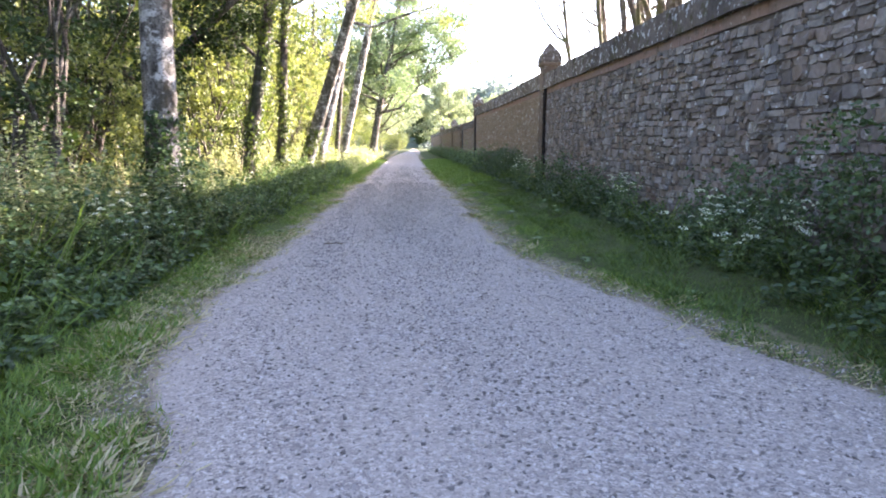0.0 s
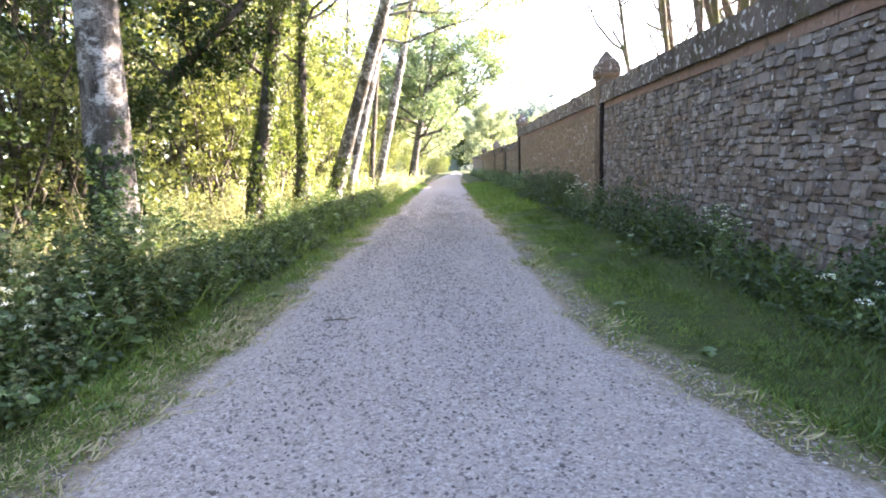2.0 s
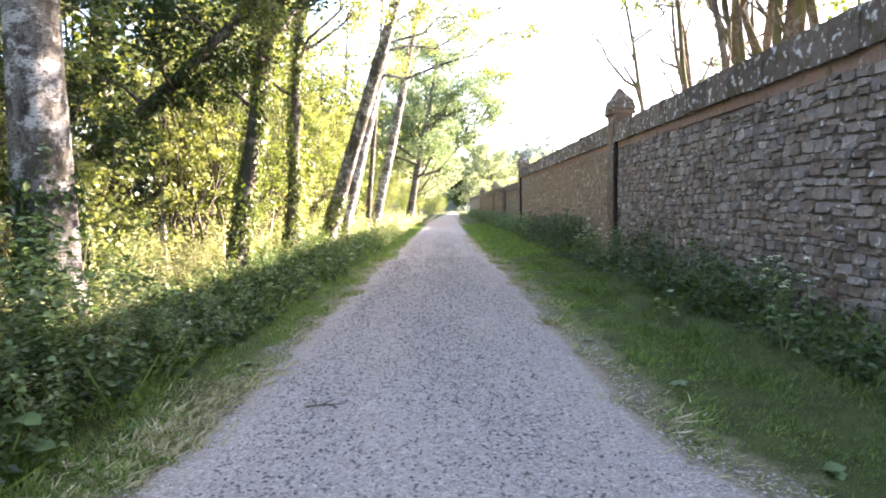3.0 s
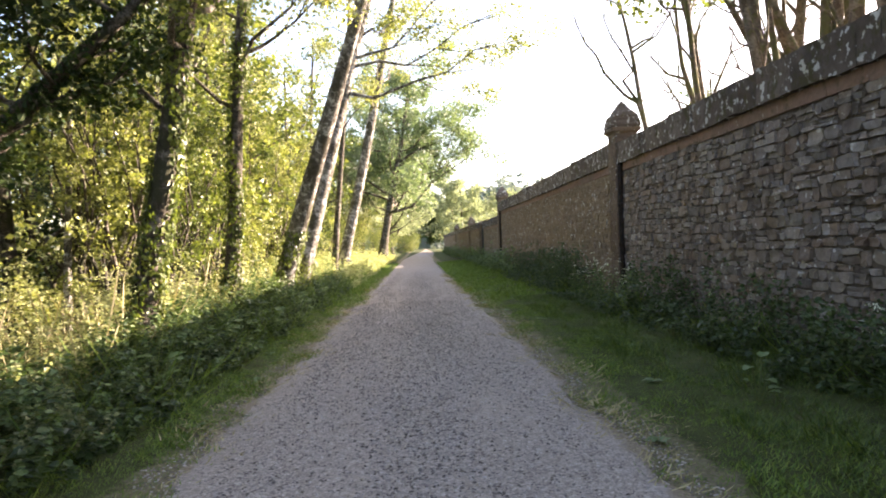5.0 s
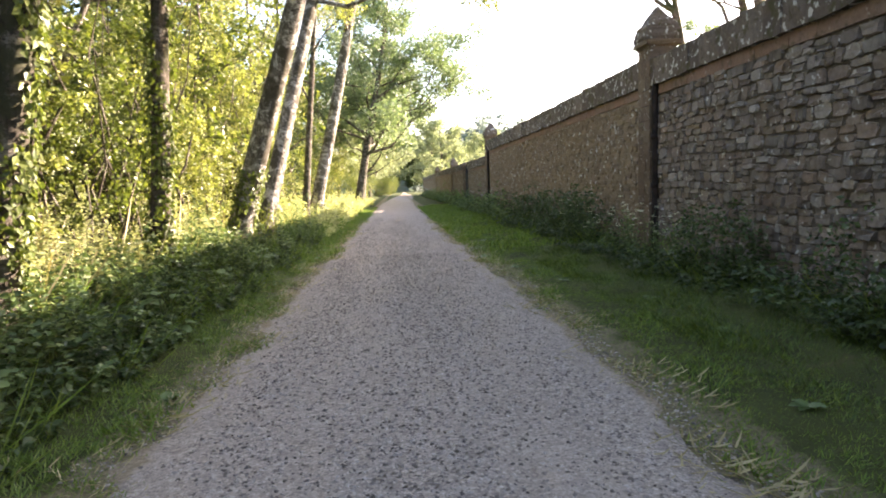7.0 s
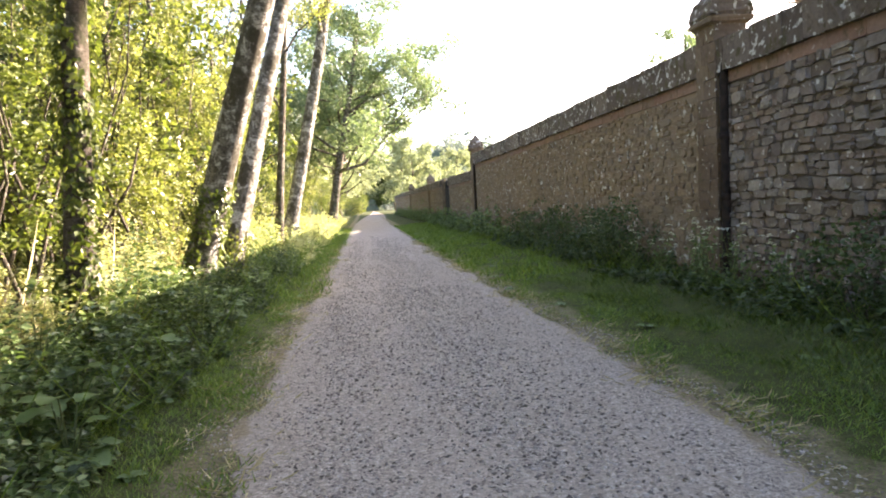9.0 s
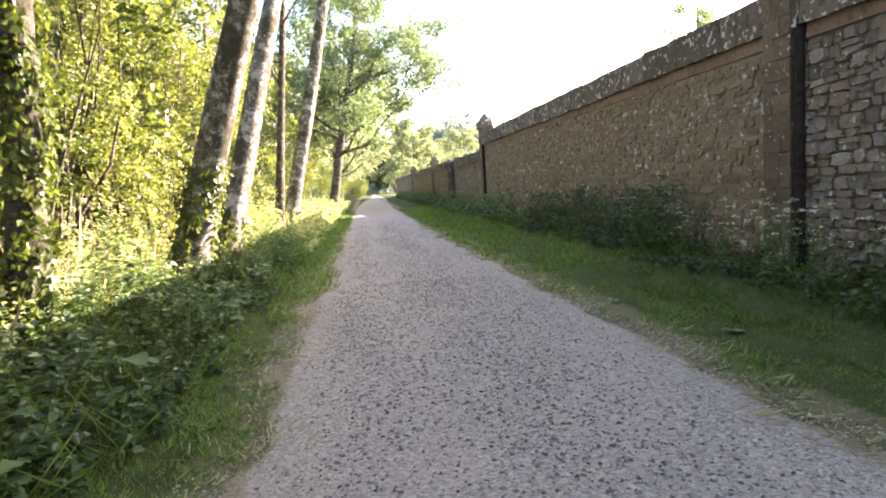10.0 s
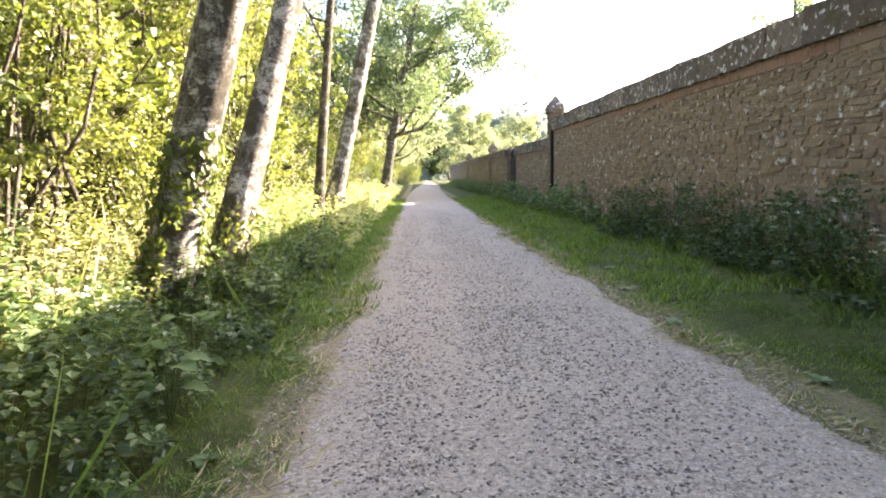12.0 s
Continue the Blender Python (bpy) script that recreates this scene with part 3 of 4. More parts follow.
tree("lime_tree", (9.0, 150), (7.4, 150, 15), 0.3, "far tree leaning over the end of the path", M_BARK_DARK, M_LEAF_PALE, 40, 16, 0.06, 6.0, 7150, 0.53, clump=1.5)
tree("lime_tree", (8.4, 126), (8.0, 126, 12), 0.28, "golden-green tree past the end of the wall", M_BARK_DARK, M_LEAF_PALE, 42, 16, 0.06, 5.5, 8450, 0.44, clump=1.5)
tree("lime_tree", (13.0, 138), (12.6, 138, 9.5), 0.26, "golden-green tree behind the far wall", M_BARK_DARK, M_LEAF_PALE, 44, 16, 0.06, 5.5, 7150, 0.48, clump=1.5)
# dark leaf colour paints the shade of the tunnel at the path's end
tree("lime_tree", (-1.0, 208), (1.5, 206, 14), 0.35, "tree arching over the path's end, leaves darkened for shade", M_BARK_DARK, M_IVY_SHADE, 46, 18, 0.08, 8.0, 7800, 0.69, clump=1.6)
tree("lime_tree", (9.0, 206), (6.5, 205, 14), 0.35, "tree arching over the path's end, leaves darkened for shade", M_BARK_DARK, M_IVY_SHADE, 52, 18, 0.08, 8.0, 7800, 0.69, clump=1.6)
tree("lime_tree", (4.5, 236), (4.0, 234, 15), 0.35, "dense tree closing the path's end, leaves darkened for shade", M_BARK_DARK, M_IVY_SHADE, 54, 18, 0.03, 9.0, 7800, 0.80, clump=1.6)
tree("lime_tree", (10.5, 84), (10.2, 84, 7.0), 0.2, "small golden tree showing above the far wall", M_BARK_DARK, M_LEAF_PALE, 45, 14, 0.15, 2.6, 3900, 0.28, clump=1.4)
tree("leaning_tree", (-8.6, 14.8), (-2.2, 15.4, 6.6), 0.17, "dark tree leaning steeply, smothered in ivy", M_BARK_DARK, M_IVY_SHADE, 47, 13, 0.22, 2.2, 11000, 0.11, 6.5)
tree("birch_sapling", (-6.75, 18.7), (-6.5, 18.9, 9.5), 0.075, "thin pale birch stem among the shrubs", M_BARK_PALE, M_LEAF, 48, 7, 0.5, 1.6, 2500, 0.09)
tree("birch_sapling", (-7.3, 20.4), (-4.0, 20.8, 8.0), 0.085, "thin pale stem leaning towards the path", M_BARK_PALE, M_LEAF_SUN, 49, 7, 0.5, 1.6, 2500, 0.09)

# trees of the wood: four kinds, each repeated
wood = []
for i in range(4):
    wood.append(tree("wood_tree", (-9.0 - i, 30.0 + 7 * i), (-8.4 - i + 0.5 * (i % 2), 30.3 + 7 * i, 11.5 + i), 0.13 + 0.02 * i, "woodland tree hung with ivy and sunlit leaves", M_BARK_DARK, (M_LEAF, M_LEAF_SUN, M_LEAF, M_LEAF)[i], 50 + i, 14, 0.1, 3.0, 3000, 0.185, 1.5, (M_LEAF, M_LEAF_SUN)[i % 2], "trees of the wood", 9))
r = np.random.default_rng(91)
spots = []
while len(spots) < 40:
    x, y = r.uniform(-15, -6.2), r.uniform(-8, 84)
    if all((x - a) ** 2 + (y - b) ** 2 > 5.5 for a, b in spots):
        spots.append((x, y))
for i, (x, y) in enumerate(spots):
    copy_thing(wood[i % 4], pose(x, y, float(ground_z(x, y)) - 0.08, 0, 0, r.uniform(0, 360)))


# a screen of dark leaves paints the deep shade behind the gaps
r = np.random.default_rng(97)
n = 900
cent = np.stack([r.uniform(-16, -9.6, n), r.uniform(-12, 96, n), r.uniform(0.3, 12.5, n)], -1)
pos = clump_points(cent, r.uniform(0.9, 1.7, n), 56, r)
deep = new("deep_woods", quick_mesh("deep_woods", *leaves_at(pos, r.uniform(0.2, 0.36, len(pos)), r), M_IVY_SHADE))
tagged(deep, "dark leaf screen standing in for shade deep inside the wood", "woods", kind="stuff")

# ---- shrubs of the wood's edge ----
def shrub(seed, at, height, width, leaves, leaf, label, size=0.108, stems=6, name="shrub", group="shrubs at the wood's edge", tuft=0.22, per_stem=1):
    r = np.random.default_rng(seed)
    ob = thing(name, label, "shrub", (*at, float(ground_z(*at)) - 0.03), group)
    spots, pieces = [], []
    for i in range(stems):
        a = r.uniform(0, 6.28)
        pts = limb_points((0.1 * math.cos(a), 0.1 * math.sin(a), 0), (math.cos(a) * width * 0.5, math.sin(a) * width * 0.5, height * r.uniform(0.6, 1)), height * r.uniform(0.7, 1.0), r, 0.1, 6)
        pieces.append(tube(pts, np.linspace(0.024, 0.005, 6) * height / 3, 5, 0.05, r))
        spots += [pts[k] + r.normal(size=3) * width * 0.12 for k in (1, 2, 3, 3, 4, 4, 5, 5) * per_stem]
    for piece in pieces:
        part("stem", quick_mesh("stem", *piece, M_BARK_DARK, True), ob)
    spots = np.array(spots)
    pos = clump_points(spots, r.uniform(0.6, 1.3, len(spots)) * tuft * width, leaves // len(spots), r)
    pos[:, 2] = np.maximum(pos[:, 2], 0.04)
    part("foliage", quick_mesh("foliage", *leaves_at(pos, r.uniform(0.6, 1.3, len(pos)) * size, r), leaf), ob)
    return ob


# the ivy kinds show real ivy, and their dark leaves double as shaded gaps
coarse = [shrub(60, (-10.4, 20.0), 5.2, 2.4, 3700, M_LEAF_SUN, "tall sunlit hazel shrub thick with leaves"),
          shrub(61, (-9.8, 34.0), 4.2, 2.6, 3700, M_LEAF, "dense green woodland shrub"),
          shrub(62, (-7.2, 38.0), 2.6, 2.2, 2700, M_LEAF_SUN, "low sunlit woodland shrub"),
          shrub(63, (-10.6, 15.0), 6.2, 2.4, 4600, M_IVY_SHADE, "tall shrub draped with climbing ivy")]
fine = [shrub(64, (-7.4, 20.0), 5.6, 2.3, 7150, M_LEAF_SUN, "tall sunlit hazel shrub thick with small leaves", 0.085, 11, tuft=0.115),
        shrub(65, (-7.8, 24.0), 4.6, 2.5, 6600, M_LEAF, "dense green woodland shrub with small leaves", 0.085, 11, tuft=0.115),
        shrub(66, (-7.2, 28.0), 2.8, 2.2, 4400, M_LEAF_SUN, "low sunlit woodland shrub with small leaves", 0.085, 11, tuft=0.115),
        shrub(67, (-7.6, 15.0), 6.4, 2.3, 7150, M_IVY_SHADE, "tall shrub draped with dark climbing ivy", 0.085, 11, tuft=0.115)]
spots = []
while len(spots) < 62:
    x, y = r.uniform(-12, -5.5), r.uniform(-4, 70)
    if all((x - a) ** 2 + (y - b) ** 2 > 1.6 for a, b in spots):
        spots.append((x, y))
for i, (x, y) in enumerate(spots):
    near = x > -9.5 and 8 < y < 42
    copy_thing((fine if near else coarse)[i % 4], pose(x, y, float(ground_z(x, y)) - 0.03, 0, 0, r.uniform(0, 360)))


# a thick hedge of them behind the trunks
for i in range(15):
    y = 19.5 + i * 1.25
    x = -6.3 + 0.9 * math.sin(i * 2.3)
    copy_thing(fine[(0, 1, 2, 1)[i % 4]], pose(x, y, float(ground_z(x, y)) - 0.03, 0, 0, r.uniform(0, 360)))
# darker shrubs round the first poplar stand in for the shade there
for x, y, k in ((-5.7, 9.4, 3), (-6.3, 11.6, 1), (-5.6, 13.0, 2), (-6.9, 8.4, 3), (-7.4, 13.2, 3)):
    copy_thing(fine[k], pose(x, y, float(ground_z(x, y)) - 0.03, 0, 0, r.uniform(0, 360)))
for i in range(20):
    y = 74 + i * 7.0
    copy_thing(coarse[(1, 1, 2)[i % 3]], pose(float(edge_left(y)) - 2.6 - r.uniform(0, 1.5), y, 0, 0, 0, r.uniform(0, 360)))


# ---- bare trees behind the wall ----
def bare_tree(seed, at, stems, height, label, leaves=0, top_spread=2.5, lean=(0, 0), leaf_from=7.5, forks=()):
    r = np.random.default_rng(seed)
    ob = thing("bare_tree", label, "tree", (*at, -0.05), "trees behind the wall")
    for i in range(stems):
        a = r.uniform(0, 6.28)
        base = np.array([0.3 * math.cos(a), 0.7 * math.sin(a), 0])
        top = base + np.array([r.normal() * 0.5 + lean[0], r.normal() * 1.1 + lean[1], height * r.uniform(0.8, 1.05)])
        s = np.linspace(0, 1, 10)
        pts = base + s[:, None] * (top - base) + r.normal(size=(10, 3)) * 0.05
        r0 = r.uniform(0.1, 0.17)
        part("stem", quick_mesh("stem", *tube(pts, r0 * (1 - 0.75 * s), 8, 0.05, r), M_BARK_BARE, True), ob)
        pieces, spots = [], []
        for k in range(7):
            q = r.uniform(0.35, 0.95)
            st = np.array([np.interp(q, s, pts[:, j]) for j in range(3)])
            lp = limb_points(st, (r.normal(), r.normal() * 1.4, r.uniform(0.8, 1.6)), r.uniform(1.0, top_spread), r, 0.2)
            pieces.append(tube(lp, r0 * 0.35 * np.linspace(1, 0.15, 6), 6, 0.05, r))
            spots += [lp[4], lp[5]]
            for _ in range(2):
                sp = limb_points(lp[3], (r.normal(), r.normal(), r.uniform(0.2, 1.2)), 0.9, r, 0.1, 4)
                pieces.append(tube(sp, r0 * 0.16 * np.linspace(1, 0.2, 4), 5, 0, r))
        for z, d, length in forks:
            st = np.array([np.interp(z / height, s, pts[:, j]) for j in range(3)])
            lp = limb_points(st, d, length, r, 0.12, 8)
            pieces.append(tube(lp, r0 * 0.5 * np.linspace(1, 0.25, 8), 7, 0.05, r))
            for k in (3, 5, 6):
                sp = limb_points(lp[k], (r.normal(), r.normal(), r.uniform(0.5, 1.5)), 1.2, r, 0.1, 5)
                pieces.append(tube(sp, r0 * 0.18 * np.linspace(1, 0.2, 5), 5, 0, r))
        for k in range(0, len(pieces), 3):
            part("branch", quick_mesh("branch", *join(*pieces[k:k + 3]), M_BARK_BARE, True), ob)
        if leaves:
            sp = np.array(spots)
            sp = sp[sp[:, 2] > leaf_from]
            if len(sp):
                pos = clump_points(sp, np.full(len(sp), 0.8), max(1, leaves // (stems * len(sp))), r)
                part("leaves", quick_mesh("leaves", *leaves_at(pos, r.uniform(0.1, 0.17, len(pos)), r), M_LEAF), ob, "unseen leafy top added for shade")
    return ob


bare_tree(70, (6.5, 21.9), 1, 9.0, "bare forked sapling with thin twigs behind the wall", 0, 2.0, (-0.4, 0.2), forks=((4.4, (-0.62, 0.1, 1.0), 3.6), (4.7, (-0.25, 0.3, 1.0), 3.0)))
bare_tree(79, (7.0, 22.4), 1, 9.5, "bare slender trunk with a few twigs behind the wall", 0, 2.0, (-0.3, 0.0), forks=((4.3, (0.3, -0.2, 1.0), 3.0),))
# leafy tops stay out of view, added to shade the left bank and wood
bare_tree(71, (7.3, 20.6), 3, 11.5, "bare twin-stemmed tree behind the wall", 5000, 2.4, (-1.6, 0.4))
bare_tree(72, (7.0, 18.6), 4, 12.0, "several bare stems behind the wall with unseen, shade-giving leafy tops", 8000, 2.4, (-0.9, 0))
bare_tree(78, (9.2, 18.4), 3, 12.0, "bare stems leaning towards the wall", 5000, 2.6, (-4.5, 0))
bare_tree(73, (7.0, 16.4), 5, 12.0, "thicket of bare stems behind the wall", 9000, 2.6, (0, 0), 6.6)
bare_tree(74, (6.9, 13.6), 5, 10.5, "clump of slender trunks behind the wall with unseen, shade-giving leafy tops", 10000, 2.8, (0, 0), 5.3)
bare_tree(75, (7.2, 10.4), 4, 11.0, "clump of slender trunks behind the wall with unseen, shade-giving leafy tops", 11000, 3.0, (0, 0), 4.6)
bare_tree(76, (7.2, 6.5), 3, 10.5, "clump of slender trunks behind the wall with unseen, shade-giving leafy tops", 11000, 3.0, (0, 0), 4.6)
bare_tree(77, (8.0, 2.0), 3, 10.5, "clump of slender trunks behind the wall with unseen, shade-giving leafy tops", 11000, 3.0, (0, 0), 4.6)
# these three trees are wholly out of view, added to block the sun
bare_tree(81, (9.6, 8.6), 3, 10.5, "clump of slender trunks behind the wall with unseen, shade-giving leafy tops", 11000, 3.0, (0, 0), 4.8)
bare_tree(82, (9.8, 12.8), 3, 10.5, "clump of slender trunks behind the wall with unseen, shade-giving leafy tops", 4000, 3.0, (0, 0), 5.5)
bare_tree(83, (9.8, 5.0), 3, 10.5, "clump of slender trunks behind the wall with unseen, shade-giving leafy tops", 11000, 3.0, (0, 0), 4.8)
tree("lime_tree", (26.3, 62), (26.3, 62, 14.5), 0.3, "pale tree showing above the wall top", M_BARK_DARK, M_LEAF_GREY, 80, 12, 0.4, 3.2, 4500, 0.22, clump=1.55)

# ---- distance ----
hill_x, hill_y = np.linspace(-220, 260, 60), np.linspace(190, 420, 30)
HX, HY = np.meshgrid(hill_x, hill_y, indexing="ij")
HZ = -1 + 27 * np.exp(-((HX - 46) / 32) ** 2) * smooth_step((HY - 190) / 160) + 7 * smooth_step((HY - 200) / 120) * smooth_step((HX + 220) / 60) + 2 * np.sin(HX * 0.06) * np.sin(HY * 0.05)
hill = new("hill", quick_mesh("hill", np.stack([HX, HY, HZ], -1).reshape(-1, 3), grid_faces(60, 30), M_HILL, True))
tagged(hill, "distant wooded hillside under haze-tinted woods", "hill", kind="structure")
r = np.random.default_rng(95)
n = 300
cx, cy = r.uniform(-140, 200, n), r.uniform(195, 330, n)
cz = np.array([-1 + 27 * math.exp(-((a - 46) / 32) ** 2) * float(smooth_step((b - 190) / 160)) + 7 * float(smooth_step((b - 200) / 120)) for a, b in zip(cx, cy)])
cent = np.stack([cx, cy, cz + 2.5], -1)
pos = clump_points(np.repeat(cent, 4, 0) + r.normal(size=(n * 4, 3)) * np.array([2, 2, 2]), r.uniform(1.5, 3.2, n * 4), 26, r)
# hillside leaves are tinted blue-grey to paint the haze
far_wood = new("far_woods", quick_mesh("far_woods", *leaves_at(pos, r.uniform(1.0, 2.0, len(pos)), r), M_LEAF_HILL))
tagged(far_wood, "distant haze-tinted woods covering the hillside", "woods", kind="stuff")


# ---- low plants ----
def herb_patch(seed, x0, x1, y0, y1, count, h0, h1, leaf, size, per=22, name="undergrowth", label="", taper=None):
    r = np.random.default_rng(seed)
    x, y = r.uniform(x0, x1, count), r.uniform(y0, y1, count)
    h = r.uniform(h0, h1, count) * (0.72 + 0.4 * np.sin(y * 0.9 + x) * np.sin(x * 1.7 + y * 0.35) + 0.3 * np.sin(y * 3.1 + x * 2) * np.sin(x * 4.3 + y)) * np.where(r.uniform(0, 1, count) < 0.1, 1.45, 1.0)
    if taper is not None:
        h = h * taper(x, y)
    b = np.stack([x, y, ground_z(x, y)], -1)
    lean = r.normal(size=(count, 2)) * 0.18
    q = np.sqrt(r.uniform(0.04, 1, (count, per)))
    p = b[:, None] + np.stack([lean[:, :1] * q * h[:, None], lean[:, 1:] * q * h[:, None], q * h[:, None]], -1)
    p = p.reshape(-1, 3)
    a = r.uniform(0, 6.28, len(p))
    out = np.stack([np.cos(a), np.sin(a), r.uniform(-0.5, 0.4, len(p))], -1)
    normal = np.stack([r.normal(size=len(p)) * 0.4, r.normal(size=len(p)) * 0.4, np.ones(len(p))], -1)
    m = turns(len(p), out, normal, r.uniform(0.6, 1.3, len(p)) * size)
    ob = new(name, quick_mesh(name, *stamp(*LEAF6, m, p + out * 0.015), leaf))
    return tagged(ob, label, "plants", kind="stuff")


def bank(x, y):
    return smooth_step((-2.5 - 0.12 * np.sin(y * 1.1) - 0.75 * smooth_step((7.6 - y) / 2) - x) / 0.55) * 0.76 + 0.24


def near_bank(x, y):
    return bank(x, y) * (1 + 0.5 * smooth_step((13.5 - y) / 3))


herb_patch(101, -4.0, -2.62, -2, 30, 1700, 0.45, 0.95, M_HERB, 0.058, 28, "nettles", "dense dark green nettles and brambles on the bank", near_bank)
herb_patch(109, -3.8, -2.58, 2, 28, 900, 0.3, 0.85, M_HERB_DARK, 0.07, 24, "bank_herbs", "small-leaved green herbs on the bank", near_bank)
herb_patch(112, -4.3, -2.75, 5.5, 12.2, 620, 0.6, 1.1, M_HERB_SEED, 0.042, 34, "seeding_weeds", "pale weeds going to seed on the bank", bank)
herb_patch(102, -6.2, -3.55, 0, 38, 2500, 0.75, 1.35, M_HERB_SUN, 0.052, 24, "tall_weeds", "tall weeds between the trunks, sun painted into their leaf colour")
herb_patch(103, -9.0, -5.8, -2, 45, 800, 0.7, 1.5, M_LEAF_SUN, 0.09, 22, "wood_floor_plants", "leafy plants covering the floor of the wood")
herb_patch(104, -6.0, -2.6, 30, 75, 1300, 0.5, 0.95, M_HERB_SUN, 0.12, 16, "far_weeds", "weeds on the far bank, leaf colour lightened for sun", bank)
herb_patch(105, 3.35, 4.74, 1, 34, 900, 0.15, 0.52, M_HERB_DARK, 0.07, 24, "wall_foot_plants", "dark green weeds growing along the foot of the wall")
herb_patch(106, 3.5, 4.74, 34, 105, 900, 0.5, 1.2, M_HERB, 0.13, 16, "far_wall_plants", "dark bushes along the far wall")
BUSH = "brambles along the wall"
r = np.random.default_rng(118)
for i, y in enumerate((5.4, 6.3, 7.3, 8.1, 8.9)):
    shrub(180 + i, (4.3 + r.uniform(-0.1, 0.1), y), r.uniform(1.1, 1.6) if y < 7.5 else 0.75, 1.0, 1500, M_HERB_DARK, "dark bramble bush leaning on the stone wall", 0.065, 6, "bramble_bush", BUSH)
for i, y in enumerate((12.4, 15.0, 18.2, 23.8, 24.9, 26.0, 27.2, 28.3, 29.6, 31.0, 32.5)):
    shrub(190 + i, (4.3 + r.uniform(-0.15, 0.1), y + r.uniform(-0.3, 0.3)), r.uniform(0.8, 1.4), 0.95, 1300, M_HERB_DARK, "dark bramble bush at the foot of the wall", 0.065, 6, "bramble_bush", BUSH)


def grass_patch(seed, x0, x1, y0, y1, count, length, name, label, leaf, lie=0.5, wide=1.0, inside=None, template=BLADE, lift=0.0):
    r = np.random.default_rng(seed)
    x, y = r.uniform(x0, x1, count), r.uniform(y0, y1, count)
    keep = np.ones(count, bool) if inside is None else inside(x, y, r)
    x, y = x[keep], y[keep]
    p = np.stack([x, y, np.maximum(ground_z(x, y), 0.0) - 0.004 + lift], -1)
    a = r.uniform(0, 6.28, len(p))
    out = np.stack([np.cos(a) * lie, np.sin(a) * lie, r.uniform(0.25, 1, len(p))], -1)
    size = r.uniform(0.5, 1.3, len(p)) * length * np.asarray(0.85 + 0.5 * np.sin(x * 3.1 + y) * np.sin(y * 2.3 + np.sin(x * 5)) + 0.3 * np.sin(x * 9 + y * 7) * np.sin(y * 11)).clip(0.45)
    m = turns(len(p), out, np.stack([-np.cos(a), -np.sin(a), np.full(len(p), 0.4)], -1), size)
    m = m * np.array([wide, 1, 1])
    ob = new(name, quick_mesh(name, *stamp(*template, m, p), leaf))
    return tagged(ob, label, "grass", kind="stuff")


def on_left(x, y, r):
    return x < edge_left(y) + 0.22 - 0.42 * r.uniform(0, 1, len(x)) ** 0.45


def on_right(x, y, r):
    return x > edge_right(y) - 0.25 + 0.48 * r.uniform(0, 1, len(x)) ** 0.45


def edges_only(x, y, r):
    d = np.minimum(np.abs(x - edge_left(y) + 0.1), np.abs(x - edge_right(y) - 0.12))
    return d < 0.36 * r.uniform(0, 1, len(x)) ** 1.5 * (0.5 + np.abs(np.sin(y * 1.3 + x)))


G = "short bright green grass on the verge"
grass_patch(201, -3.0, -0.9, 2, 24, 95000, 0.068, "verge_grass", G, M_GRASS, 0.9, 1.5, on_left)
grass_patch(202, 1.3, 2.9, 2, 24, 54000, 0.06, "verge_grass", G, M_GRASS, 1.0, 1.5, on_right)
grass_patch(211, 2.4, 4.7, 2, 24, 60000, 0.085, "verge_grass", "longer dark green grass towards the wall", M_GRASS_DARK, 0.8, 1.5, on_right)
grass_patch(203, -3.3, -1.7, 24, 60, 24000, 0.13, "verge_grass", G, M_GRASS, 0.6, 2.2, on_left)
grass_patch(204, 1.3, 4.7, 24, 60, 38000, 0.13, "verge_grass", G, M_GRASS, 0.6, 2.2, on_right)
grass_patch(205, -2.7, 3.4, 1, 40, 110000, 0.11, "dry_grass", "dry straw-coloured clippings along the path edge", M_STRAW, 3.0, 1.2, edges_only, BLADE, 0.016)

grass_patch(206, -4.0, -2.5, 2, 30, 3000, 0.6, "tall_grass", "long grass stalks standing among the weeds", M_GRASS, 0.5, 0.16, None, STALK)
grass_patch(207, -6.0, -3.6, 4, 32, 1800, 0.9, "tall_grass", "long pale grass stalks standing in the sun", M_STRAW, 0.3, 0.55, None, STALK)
grass_patch(208, 3.6, 4.7, 2, 34, 2500, 0.45, "tall_grass", "long grass stalks along the foot of the wall", M_GRASS, 0.5, 0.28, None, STALK)


def left_litter(x, y, r):
    return np.abs(x - edge_left(y) + 0.3) < 0.5 * r.uniform(0, 1, len(x)) ** 1.3


grass_patch(209, -3.9, -0.7, 2, 8.2, 34000, 0.1, "verge_grass", G, M_GRASS, 0.7, 1.3, on_left)
grass_patch(210, -2.9, -0.7, 2, 10, 20000, 0.13, "dry_grass", "dry cut grass lying along the path edge", M_STRAW, 3.0, 1.2, left_litter, BLADE, 0.013)

# ---- gravel ----
r = np.random.default_rng(301)
CHIP = (np.array([(1, 0.15, -0.25), (0.2, 1, -0.3), (-1, 0.1, -0.25), (-0.1, -0.9, -0.3), (0.3, 0.2, 0.6)]), np.array([(0, 1, 4), (1, 2, 4), (2, 3, 4), (3, 0, 4)]))


